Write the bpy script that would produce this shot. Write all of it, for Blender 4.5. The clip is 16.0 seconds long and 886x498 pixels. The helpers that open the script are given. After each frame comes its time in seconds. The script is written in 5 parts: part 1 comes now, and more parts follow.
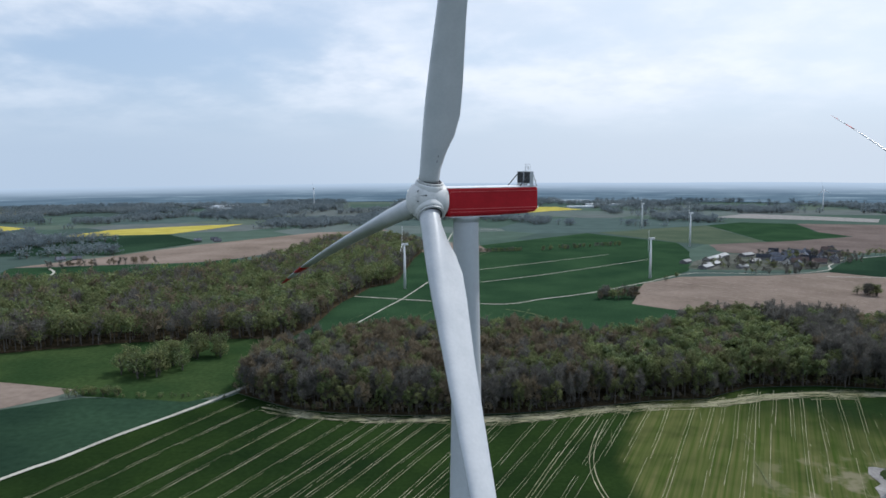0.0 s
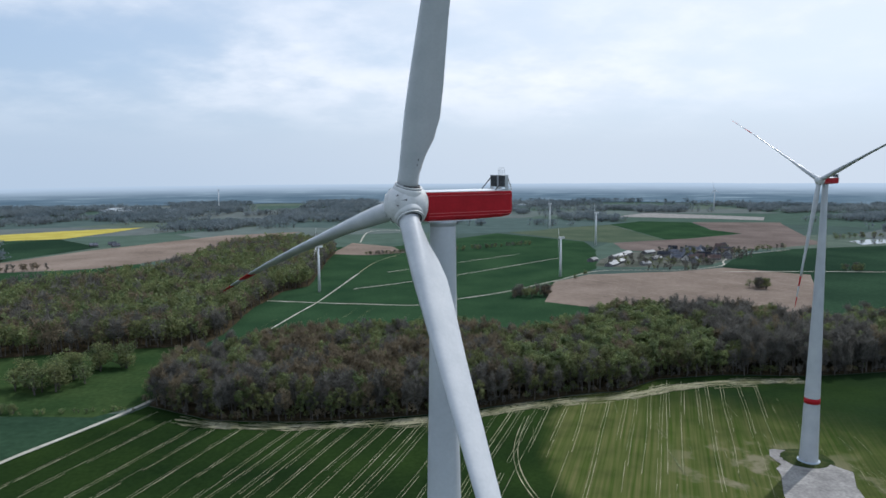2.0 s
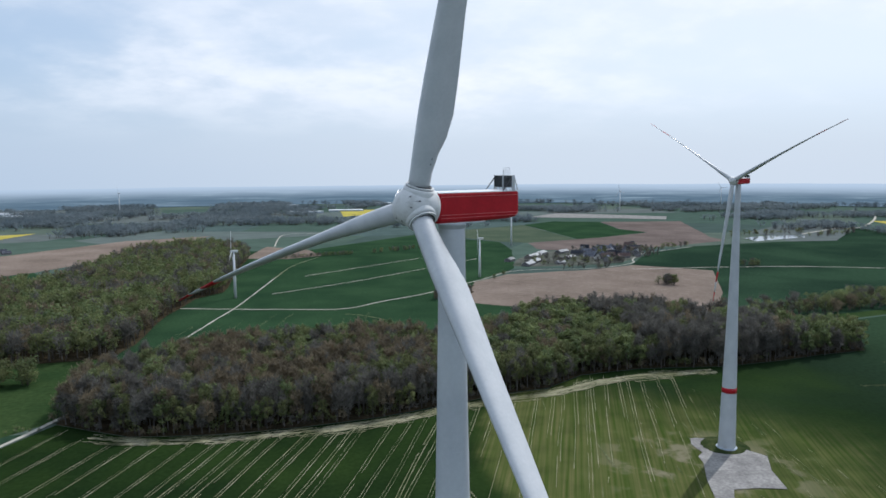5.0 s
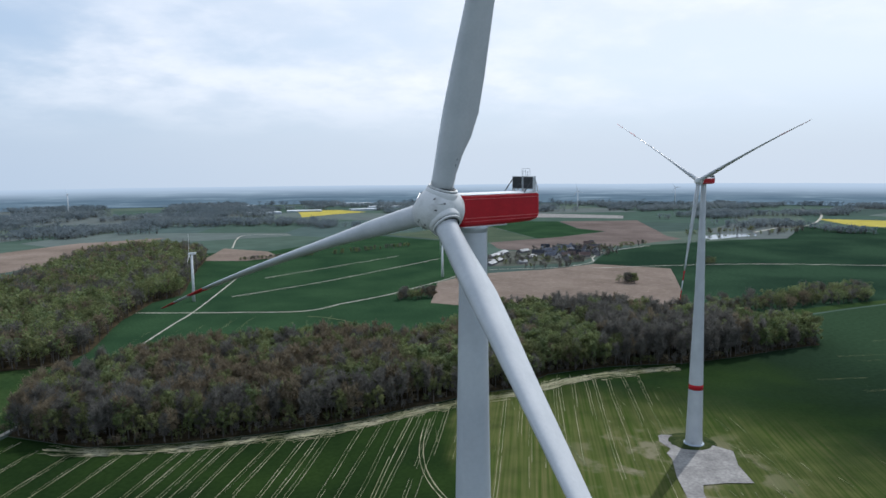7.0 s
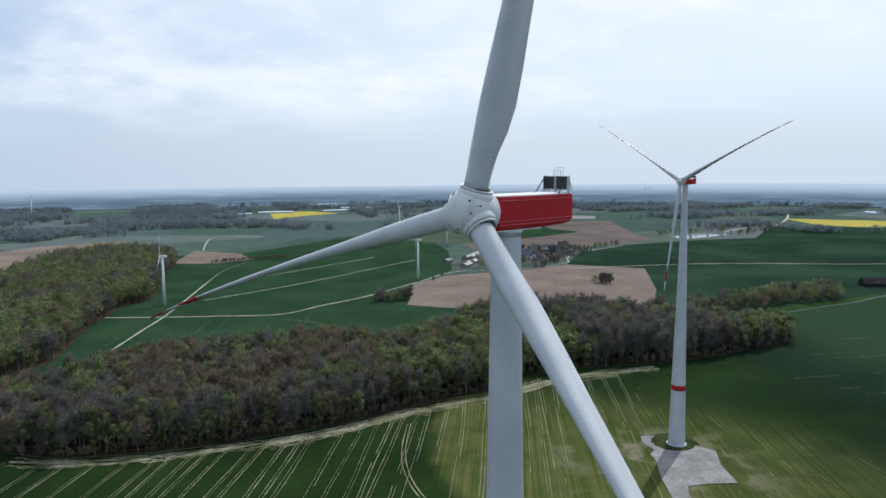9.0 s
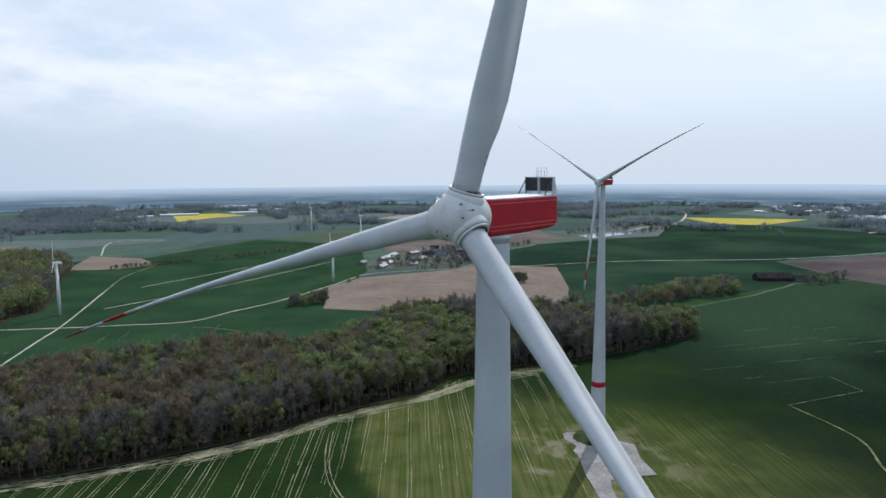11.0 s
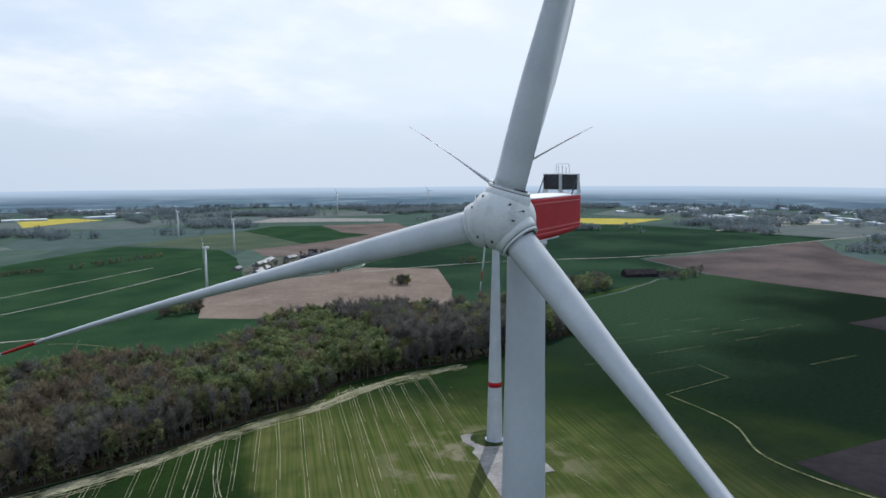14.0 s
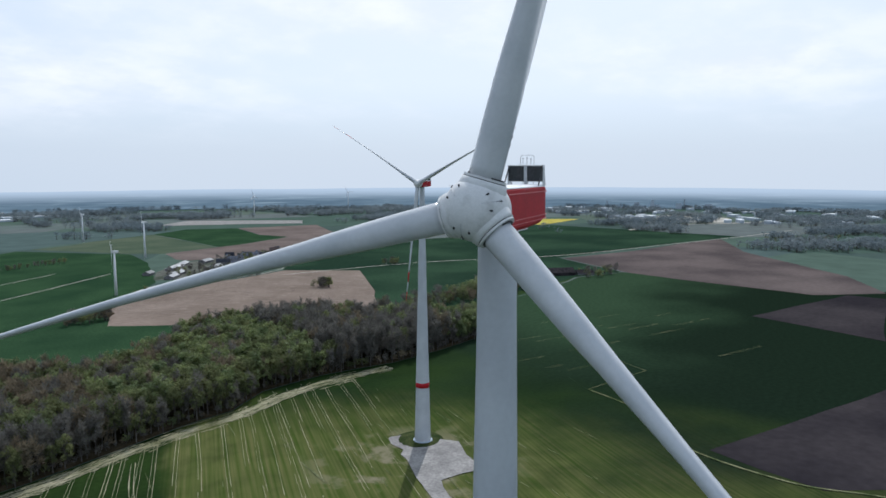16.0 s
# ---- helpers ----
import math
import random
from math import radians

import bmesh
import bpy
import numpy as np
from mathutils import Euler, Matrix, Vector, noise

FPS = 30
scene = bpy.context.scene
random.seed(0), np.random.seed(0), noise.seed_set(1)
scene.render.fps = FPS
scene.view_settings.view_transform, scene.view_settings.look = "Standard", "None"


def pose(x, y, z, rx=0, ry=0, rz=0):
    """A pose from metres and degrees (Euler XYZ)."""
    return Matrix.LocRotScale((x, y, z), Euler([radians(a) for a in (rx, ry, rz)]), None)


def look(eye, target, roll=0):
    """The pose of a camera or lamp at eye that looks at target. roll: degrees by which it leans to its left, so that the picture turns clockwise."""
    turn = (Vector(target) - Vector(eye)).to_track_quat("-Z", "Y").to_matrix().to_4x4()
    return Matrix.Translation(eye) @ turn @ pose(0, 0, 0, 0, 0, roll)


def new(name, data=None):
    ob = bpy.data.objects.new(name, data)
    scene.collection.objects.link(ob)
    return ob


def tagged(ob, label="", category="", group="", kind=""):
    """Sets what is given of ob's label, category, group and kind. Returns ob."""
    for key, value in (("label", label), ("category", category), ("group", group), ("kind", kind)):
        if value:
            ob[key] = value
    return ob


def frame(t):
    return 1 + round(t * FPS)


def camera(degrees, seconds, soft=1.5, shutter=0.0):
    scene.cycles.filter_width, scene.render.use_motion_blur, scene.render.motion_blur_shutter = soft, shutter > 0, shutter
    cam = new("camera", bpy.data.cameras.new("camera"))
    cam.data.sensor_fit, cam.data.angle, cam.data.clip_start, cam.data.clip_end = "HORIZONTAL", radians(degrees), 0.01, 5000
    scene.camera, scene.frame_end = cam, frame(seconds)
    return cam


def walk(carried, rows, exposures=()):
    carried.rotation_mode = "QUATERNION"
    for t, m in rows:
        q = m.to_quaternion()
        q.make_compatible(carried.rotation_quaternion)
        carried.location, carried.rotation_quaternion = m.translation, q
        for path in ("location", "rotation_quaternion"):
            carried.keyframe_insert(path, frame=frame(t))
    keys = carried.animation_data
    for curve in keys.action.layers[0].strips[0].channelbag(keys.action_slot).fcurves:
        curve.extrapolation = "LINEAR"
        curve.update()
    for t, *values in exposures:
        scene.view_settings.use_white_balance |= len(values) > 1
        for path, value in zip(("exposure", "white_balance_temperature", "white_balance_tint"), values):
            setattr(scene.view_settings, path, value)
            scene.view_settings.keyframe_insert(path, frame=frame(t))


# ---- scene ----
cam = camera(65.36, 16.0, soft=1.6)
PATH = [
    (0, pose(0.00, -0.00, 172.10, 83.11, 0.36, 2.05)),
    (0.5, pose(-1.86, 0.37, 172.12, 83.08, 0.29, -2.63)),
    (1, pose(-3.90, 0.80, 172.22, 83.07, 0.29, -3.57)),
    (1.5, pose(-6.02, 1.18, 172.36, 83.10, 0.28, -4.03)),
    (2, pose(-8.07, 1.56, 172.45, 83.15, 0.26, -5.49)),
    (2.5, pose(-9.96, 2.03, 172.36, 83.19, 0.25, -7.00)),
    (3, pose(-11.84, 2.50, 172.29, 83.19, 0.27, -8.08)),
    (3.5, pose(-13.60, 3.17, 172.25, 83.20, 0.30, -9.33)),
    (4, pose(-15.28, 4.20, 172.18, 83.24, 0.30, -10.61)),
    (6.5, pose(-23.29, 10.33, 172.48, 83.24, 0.31, -15.45)),
    (7, pose(-24.54, 11.83, 172.40, 83.25, 0.31, -16.28)),
    (7.5, pose(-25.76, 13.58, 172.31, 83.26, 0.33, -17.08)),
    (8, pose(-26.72, 15.44, 172.23, 83.29, 0.34, -17.86)),
    (10.5, pose(-31.38, 25.84, 172.22, 83.36, 0.29, -22.58)),
    (11, pose(-32.44, 27.95, 172.19, 83.35, 0.24, -26.01)),
    (11.5, pose(-33.37, 30.17, 172.16, 83.35, 0.18, -29.85)),
    (12, pose(-34.27, 32.59, 172.11, 83.39, 0.12, -31.93)),
    (12.5, pose(-35.36, 34.98, 172.00, 83.43, 0.09, -32.86)),
    (13, pose(-36.47, 37.46, 171.87, 83.46, 0.10, -33.67)),
    (13.5, pose(-37.66, 40.05, 171.76, 83.49, 0.09, -35.55)),
    (14, pose(-38.75, 42.68, 171.62, 83.51, 0.08, -36.51)),
    (14.5, pose(-40.03, 45.14, 171.49, 83.50, 0.06, -37.05)),
    (15, pose(-40.72, 46.39, 171.32, 83.50, 0.03, -41.08)),
    (15.5, pose(-40.82, 46.64, 171.02, 83.55, 0.01, -41.37)),
    (16, pose(-40.53, 46.72, 170.72, 83.63, -0.02, -43.18)),
]
walk(cam, PATH, [(0.0, 0.0, 6020, 11), (16.0, 0.0, 6020, 11)])

# ---- world, sun ----
SUN_AZ, SUN_EL = 41.0, 50.0          # degrees from +x towards +y, and above the horizon
world = bpy.data.worlds.new("world")
scene.world = world
world.use_nodes = True
wn, wl = world.node_tree.nodes, world.node_tree.links
wn.clear()
w_out, w_bg = wn.new("ShaderNodeOutputWorld"), wn.new("ShaderNodeBackground")
w_sky, w_tc = wn.new("ShaderNodeTexSky"), wn.new("ShaderNodeTexCoord")
w_sky.sky_type, w_sky.sun_disc = "NISHITA", False
w_sky.sun_elevation, w_sky.sun_rotation = radians(SUN_EL), radians(90 - SUN_AZ)
w_sky.air_density, w_sky.dust_density, w_sky.ozone_density = 1.0, 1.0, 1.5


def w_math(op, a, b):
    m = wn.new("ShaderNodeMath")
    m.operation = op
    for k, v in enumerate((a, b)):
        if isinstance(v, (int, float)):
            m.inputs[k].default_value = v
        else:
            wl.new(v, m.inputs[k])
    return m.outputs[0]


def w_range(v, lo, hi, to_lo=0.0, to_hi=1.0):
    m = wn.new("ShaderNodeMapRange")
    m.interpolation_type = "SMOOTHSTEP"
    for key, val in (("From Min", lo), ("From Max", hi), ("To Min", to_lo), ("To Max", to_hi)):
        m.inputs[key].default_value = val
    wl.new(v, m.inputs["Value"])
    return m.outputs["Result"]


def w_blend(fac, c1, c2):
    m = wn.new("ShaderNodeMixRGB")
    for key, v in (("Fac", fac), ("Color1", c1), ("Color2", c2)):
        if isinstance(v, (int, float)):
            m.inputs[key].default_value = v
        elif isinstance(v, tuple):
            m.inputs[key].default_value = (*v, 1)
        else:
            wl.new(v, m.inputs[key])
    return m.outputs["Color"]


def w_noise(vec, scale, detail, rough=0.55):
    m = wn.new("ShaderNodeTexNoise")
    m.inputs["Scale"].default_value, m.inputs["Detail"].default_value, m.inputs["Roughness"].default_value = scale, detail, rough
    wl.new(vec, m.inputs["Vector"])
    return m.outputs["Fac"]


w_sep, w_com = wn.new("ShaderNodeSeparateXYZ"), wn.new("ShaderNodeCombineXYZ")
wl.new(w_tc.outputs["Generated"], w_sep.inputs[0])
w_z = w_math("MAXIMUM", w_sep.outputs["Z"], 0.0)
w_h = w_math("ADD", w_z, 0.26)
wl.new(w_math("DIVIDE", w_sep.outputs["X"], w_h), w_com.inputs[0])
wl.new(w_math("DIVIDE", w_sep.outputs["Y"], w_h), w_com.inputs[1])
w_com.inputs[2].default_value = 2.3
w_big, w_small = w_noise(w_com.outputs[0], 0.80, 8, 0.52), w_noise(w_com.outputs[0], 2.6, 7, 0.56)
w_cloud = w_math("ADD", w_math("MULTIPLY", w_big, 0.72), w_math("MULTIPLY", w_small, 0.28))
w_open = w_range(w_z, 0.45, 0.85, 1.0, 0.25)
w_low = w_range(w_z, 0.02, 0.13)
w_mask = w_math("MULTIPLY", w_math("MULTIPLY", w_range(w_cloud, 0.40, 0.62), w_open), w_low)
w_dot = wn.new("ShaderNodeVectorMath")
w_dot.operation = "DOT_PRODUCT"
wl.new(w_tc.outputs["Generated"], w_dot.inputs[0])
w_dot.inputs[1].default_value = (math.cos(radians(SUN_AZ)) * 0.8, math.sin(radians(SUN_AZ)) * 0.8, 0.6)
w_glow = w_range(w_dot.outputs["Value"], 0.45, 1.0, 0.0, 0.9)
w_side = w_range(w_dot.outputs["Value"], 0.15, 0.75)
w_base = w_blend(0.72, w_sky.outputs["Color"], w_blend(w_side, (5.0, 6.4, 8.1), (6.8, 7.9, 9.1)))
w_base = w_blend(w_range(w_z, 0.0, 0.15, 0.8, 0.0), w_base, w_blend(w_side, (5.3, 6.3, 7.4), (6.8, 7.5, 8.2)))
w_base = w_blend(w_math("MULTIPLY", w_glow, w_low), w_base, (9.0, 9.6, 10.0))
w_cl = w_blend(w_range(w_small, 0.35, 0.6), w_blend(w_side, (6.9, 7.6, 8.4), (8.7, 9.1, 9.6)), w_blend(w_side, (8.9, 9.3, 9.7), (10.2, 10.3, 10.5)))
wl.new(w_blend(w_math("MULTIPLY", w_mask, 0.9), w_base, w_cl), w_bg.inputs["Color"])
w_bg.inputs["Strength"].default_value = 0.098
wl.new(w_bg.outputs["Background"], w_out.inputs["Surface"])

sun = new("sun", bpy.data.lights.new("sun", "SUN"))
sun.data.energy, sun.data.angle, sun.data.color = 3.0, radians(0.8), (1.0, 0.96, 0.9)
s_az, s_el = radians(SUN_AZ), radians(SUN_EL)
SUN_DIR = Vector((math.cos(s_az) * math.cos(s_el), math.sin(s_az) * math.cos(s_el), math.sin(s_el)))
sun.matrix_world = look(SUN_DIR * 900, (0, 0, 0))


# ---- materials ----
def material(name, dark, light, scale=1.0, rough=0.8, bump=0.0, bump_scale=None, fine=0.0, metal=0.0, spread=(0.35, 0.65),
             coords="Object", random_tint=0.0, translucent=0.0):
    """Two colours mixed by a broad and a fine noise, with relief; scale in 1/m."""
    m = bpy.data.materials.new(name)
    m.use_nodes = True
    n, l = m.node_tree.nodes, m.node_tree.links
    b = n["Principled BSDF"]
    b.inputs["Roughness"].default_value, b.inputs["Metallic"].default_value = rough, metal
    b.inputs["Specular IOR Level"].default_value = 0.0 if rough >= 0.75 else 0.5
    geo = n.new("ShaderNodeNewGeometry") if coords == "World" else n.new("ShaderNodeTexCoord")
    vec = geo.outputs["Position"] if coords == "World" else geo.outputs["Object"]
    n1 = n.new("ShaderNodeTexNoise")
    n1.inputs["Scale"].default_value, n1.inputs["Detail"].default_value = scale, 5
    l.new(vec, n1.inputs["Vector"])
    ramp = n.new("ShaderNodeValToRGB")
    ramp.color_ramp.elements[0].position, ramp.color_ramp.elements[0].color = spread[0], (*dark, 1)
    ramp.color_ramp.elements[1].position, ramp.color_ramp.elements[1].color = spread[1], (*light, 1)
    l.new(n1.outputs["Fac"], ramp.inputs["Fac"])
    colour = ramp.outputs["Color"]
    n2 = n.new("ShaderNodeTexNoise")
    n2.inputs["Scale"].default_value, n2.inputs["Detail"].default_value = bump_scale or scale * 9, 3
    l.new(vec, n2.inputs["Vector"])
    if fine:
        mr = n.new("ShaderNodeMapRange")
        mr.inputs["From Min"].default_value, mr.inputs["From Max"].default_value = 0.3, 0.7
        mr.inputs["To Min"].default_value, mr.inputs["To Max"].default_value = 1 - fine, 1 + fine
        l.new(n2.outputs["Fac"], mr.inputs["Value"])
        mul = n.new("ShaderNodeVectorMath")
        mul.operation = "MULTIPLY"
        l.new(colour, mul.inputs[0])
        l.new(mr.outputs["Result"], mul.inputs[1])
        colour = mul.outputs["Vector"]
    if random_tint:
        oi = n.new("ShaderNodeObjectInfo")
        hs = n.new("ShaderNodeHueSaturation")
        mr2 = n.new("ShaderNodeMapRange")
        mr2.inputs["To Min"].default_value, mr2.inputs["To Max"].default_value = 1 - random_tint, 1 + random_tint
        l.new(oi.outputs["Random"], mr2.inputs["Value"])
        l.new(mr2.outputs["Result"], hs.inputs["Value"])
        l.new(colour, hs.inputs["Color"])
        colour = hs.outputs["Color"]
    l.new(colour, b.inputs["Base Color"])
    if bump:
        bp = n.new("ShaderNodeBump")
        bp.inputs["Strength"].default_value, bp.inputs["Distance"].default_value = 0.6, bump
        l.new(n2.outputs["Fac"], bp.inputs["Height"])
        l.new(bp.outputs["Normal"], b.inputs["Normal"])
    if translucent:
        tr, mx = n.new("ShaderNodeBsdfTranslucent"), n.new("ShaderNodeMixShader")
        mx.inputs["Fac"].default_value = translucent
        l.new(colour, tr.inputs["Color"])
        l.new(b.outputs["BSDF"], mx.inputs[1])
        l.new(tr.outputs["BSDF"], mx.inputs[2])
        l.new(mx.outputs["Shader"], n["Material Output"].inputs["Surface"])
    return m


M_BLADE = material("blade_paint", (0.46, 0.475, 0.49), (0.53, 0.54, 0.55), 0.25, 0.26, fine=0.03, bump_scale=3)
M_TOWER = material("tower_paint", (0.43, 0.45, 0.475), (0.50, 0.52, 0.54), 0.12, 0.42, fine=0.03, bump_scale=2)
M_HUB = material("hub_paint", (0.48, 0.48, 0.465), (0.62, 0.62, 0.61), 0.9, 0.45, fine=0.05, bump_scale=6, spread=(0.3, 0.5))
M_ROOF_W = material("nacelle_white", (0.62, 0.63, 0.64), (0.74, 0.75, 0.76), 0.8, 0.4, fine=0.04)
M_RED = material("signal_red", (0.33, 0.006, 0.012), (0.40, 0.009, 0.016), 0.5, 0.62, fine=0.08, bump_scale=4)
M_RED.node_tree.nodes["Principled BSDF"].inputs["Specular IOR Level"].default_value = 0.25
M_RED_LINE = material("red_seam", (0.52, 0.09, 0.09), (0.58, 0.12, 0.12), 0.5, 0.4)
M_DARK = material("dark_rubber", (0.015, 0.016, 0.018), (0.03, 0.03, 0.033), 3, 0.6)
M_COOLER = material("cooler_core", (0.008, 0.010, 0.011), (0.02, 0.024, 0.026), 6, 0.55, bump=0.02, bump_scale=30)
M_STEEL = material("galvanised_steel", (0.42, 0.43, 0.44), (0.55, 0.56, 0.57), 4, 0.4, metal=0.6)
M_TRUNK = material("bark", (0.075, 0.067, 0.060), (0.14, 0.127, 0.113), 0.3, 0.9, coords="World")
M_LEAF = {
    "green": material("spring_leaves", (0.088, 0.127, 0.048), (0.207, 0.245, 0.092), 0.07, 0.7, fine=0.35, bump_scale=0.5, coords="World", translucent=0.45),
    "olive": material("young_leaves", (0.094, 0.112, 0.054), (0.198, 0.215, 0.098), 0.07, 0.75, fine=0.35, bump_scale=0.5, coords="World", translucent=0.42),
    "brown": material("red_brown_buds", (0.140, 0.116, 0.082), (0.250, 0.205, 0.138), 0.07, 0.8, fine=0.35, bump_scale=0.5, coords="World", translucent=0.2),
    "bare": material("bare_twigs", (0.108, 0.104, 0.092), (0.195, 0.185, 0.164), 0.07, 0.85, fine=0.3, bump_scale=0.5, coords="World", translucent=0.3),
}
# leaf colour lightened and blued: haze over the far woods is painted in
M_HAZY_LEAF = material("hazy_distant_foliage", (0.140, 0.175, 0.195), (0.195, 0.228, 0.240), 0.004, 0.9, fine=0.2, bump_scale=0.05, coords="World", translucent=0.45)
M_FOREST_FLOOR = material("leaf_litter", (0.03, 0.026, 0.016), (0.07, 0.055, 0.035), 0.12, 0.95, fine=0.3, coords="World")
M_CROP = material("winter_wheat", (0.018, 0.041, 0.021), (0.029, 0.060, 0.029), 0.012, 0.85, fine=0.16, bump_scale=0.35, coords="World")
# blue raised in this crop's colour to stand for mid-distance haze
M_CROP2 = material("dark_crop", (0.016, 0.033, 0.021), (0.027, 0.053, 0.031), 0.006, 0.85, fine=0.16, bump_scale=0.2, coords="World", spread=(0.42, 0.62))
M_MEADOW = material("meadow", (0.022, 0.043, 0.016), (0.038, 0.062, 0.022), 0.015, 0.9, fine=0.18, bump_scale=0.25, coords="World")
M_PALE_GREEN = material("sparse_crop", (0.055, 0.078, 0.052), (0.082, 0.102, 0.068), 0.01, 0.9, fine=0.12, bump_scale=0.2, coords="World")
M_SOIL = material("ploughed_soil", (0.155, 0.122, 0.10), (0.225, 0.18, 0.15), 0.010, 0.95, fine=0.12, bump_scale=0.15, coords="World")
M_SOIL_MID = material("brown_soil", (0.105, 0.085, 0.076), (0.155, 0.125, 0.112), 0.010, 0.95, fine=0.12, bump_scale=0.15, coords="World")
M_SOIL_DARK = material("dark_soil", (0.065, 0.054, 0.053), (0.115, 0.094, 0.088), 0.008, 0.95, fine=0.1, bump_scale=0.15, coords="World")
# soil colour darkened to paint cloud shade on the bare field and strip
M_SOIL_SHADED = material("cloud_shaded_soil", (0.022, 0.020, 0.023), (0.042, 0.037, 0.039), 0.008, 0.95, fine=0.12, bump_scale=0.15, coords="World")
M_STRAW = material("bare_streaks", (0.17, 0.17, 0.095), (0.38, 0.355, 0.25), 0.04, 0.95, fine=0.2, bump_scale=0.15, coords="World")
M_FAINT = material("faint_marks", (0.050, 0.070, 0.028), (0.20, 0.20, 0.115), 0.06, 0.95, fine=0.4, bump_scale=0.6, coords="World")
M_FURROW = material("pale_furrow", (0.20, 0.16, 0.13), (0.30, 0.245, 0.205), 0.05, 0.95, fine=0.2, bump_scale=0.3, coords="World")
M_GRAVEL = material("gravel", (0.19, 0.182, 0.175), (0.28, 0.27, 0.255), 0.08, 0.95, fine=0.2, bump_scale=0.6, coords="World")
M_TRACK = material("track_gravel", (0.33, 0.315, 0.27), (0.46, 0.44, 0.385), 0.05, 0.95, fine=0.12, bump_scale=0.8, coords="World")
M_RAPE = material("rape_flowers", (0.33, 0.28, 0.06), (0.42, 0.36, 0.09), 0.02, 0.85, fine=0.08, coords="World")
M_MOUND = material("mound_earth", (0.022, 0.035, 0.014), (0.05, 0.06, 0.025), 0.15, 0.95, fine=0.3, coords="World")
M_YARD = material("yard_ground", (0.045, 0.055, 0.04), (0.13, 0.13, 0.115), 0.03, 0.95, fine=0.3, bump_scale=0.2, coords="World")
M_WATER = material("pond_water", (0.10, 0.13, 0.15), (0.14, 0.17, 0.19), 0.02, 0.08, coords="World")
M_ROOF = material("roof_tiles", (0.055, 0.062, 0.078), (0.12, 0.125, 0.145), 0.2, 0.8, fine=0.2, random_tint=0.6)
M_ROOF_RED = material("red_roof_tiles", (0.10, 0.072, 0.068), (0.135, 0.098, 0.09), 0.2, 0.8, fine=0.2, random_tint=0.25)
M_SHED_ROOF = material("fibre_cement", (0.30, 0.30, 0.30), (0.44, 0.44, 0.43), 0.1, 0.8, fine=0.12, random_tint=0.3)
M_BRICK = material("house_brick", (0.13, 0.125, 0.13), (0.24, 0.235, 0.235), 0.3, 0.9, fine=0.15, random_tint=0.3)
M_RENDER = material("house_render", (0.5, 0.48, 0.44), (0.62, 0.60, 0.56), 0.2, 0.9, fine=0.06)
M_BARN = material("tarred_boards", (0.022, 0.020, 0.022), (0.045, 0.040, 0.042), 0.2, 0.85, fine=0.2)
M_GLASS_DK = material("window_pane", (0.03, 0.035, 0.04), (0.05, 0.055, 0.06), 1, 0.12)
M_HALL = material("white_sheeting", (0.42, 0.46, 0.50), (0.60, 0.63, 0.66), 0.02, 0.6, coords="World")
# concrete lightened and blued: haze on the far towers put into the colour
M_CONCRETE = material("haze_tinted_concrete", (0.36, 0.41, 0.46), (0.44, 0.49, 0.54), 0.02, 0.85, coords="World")


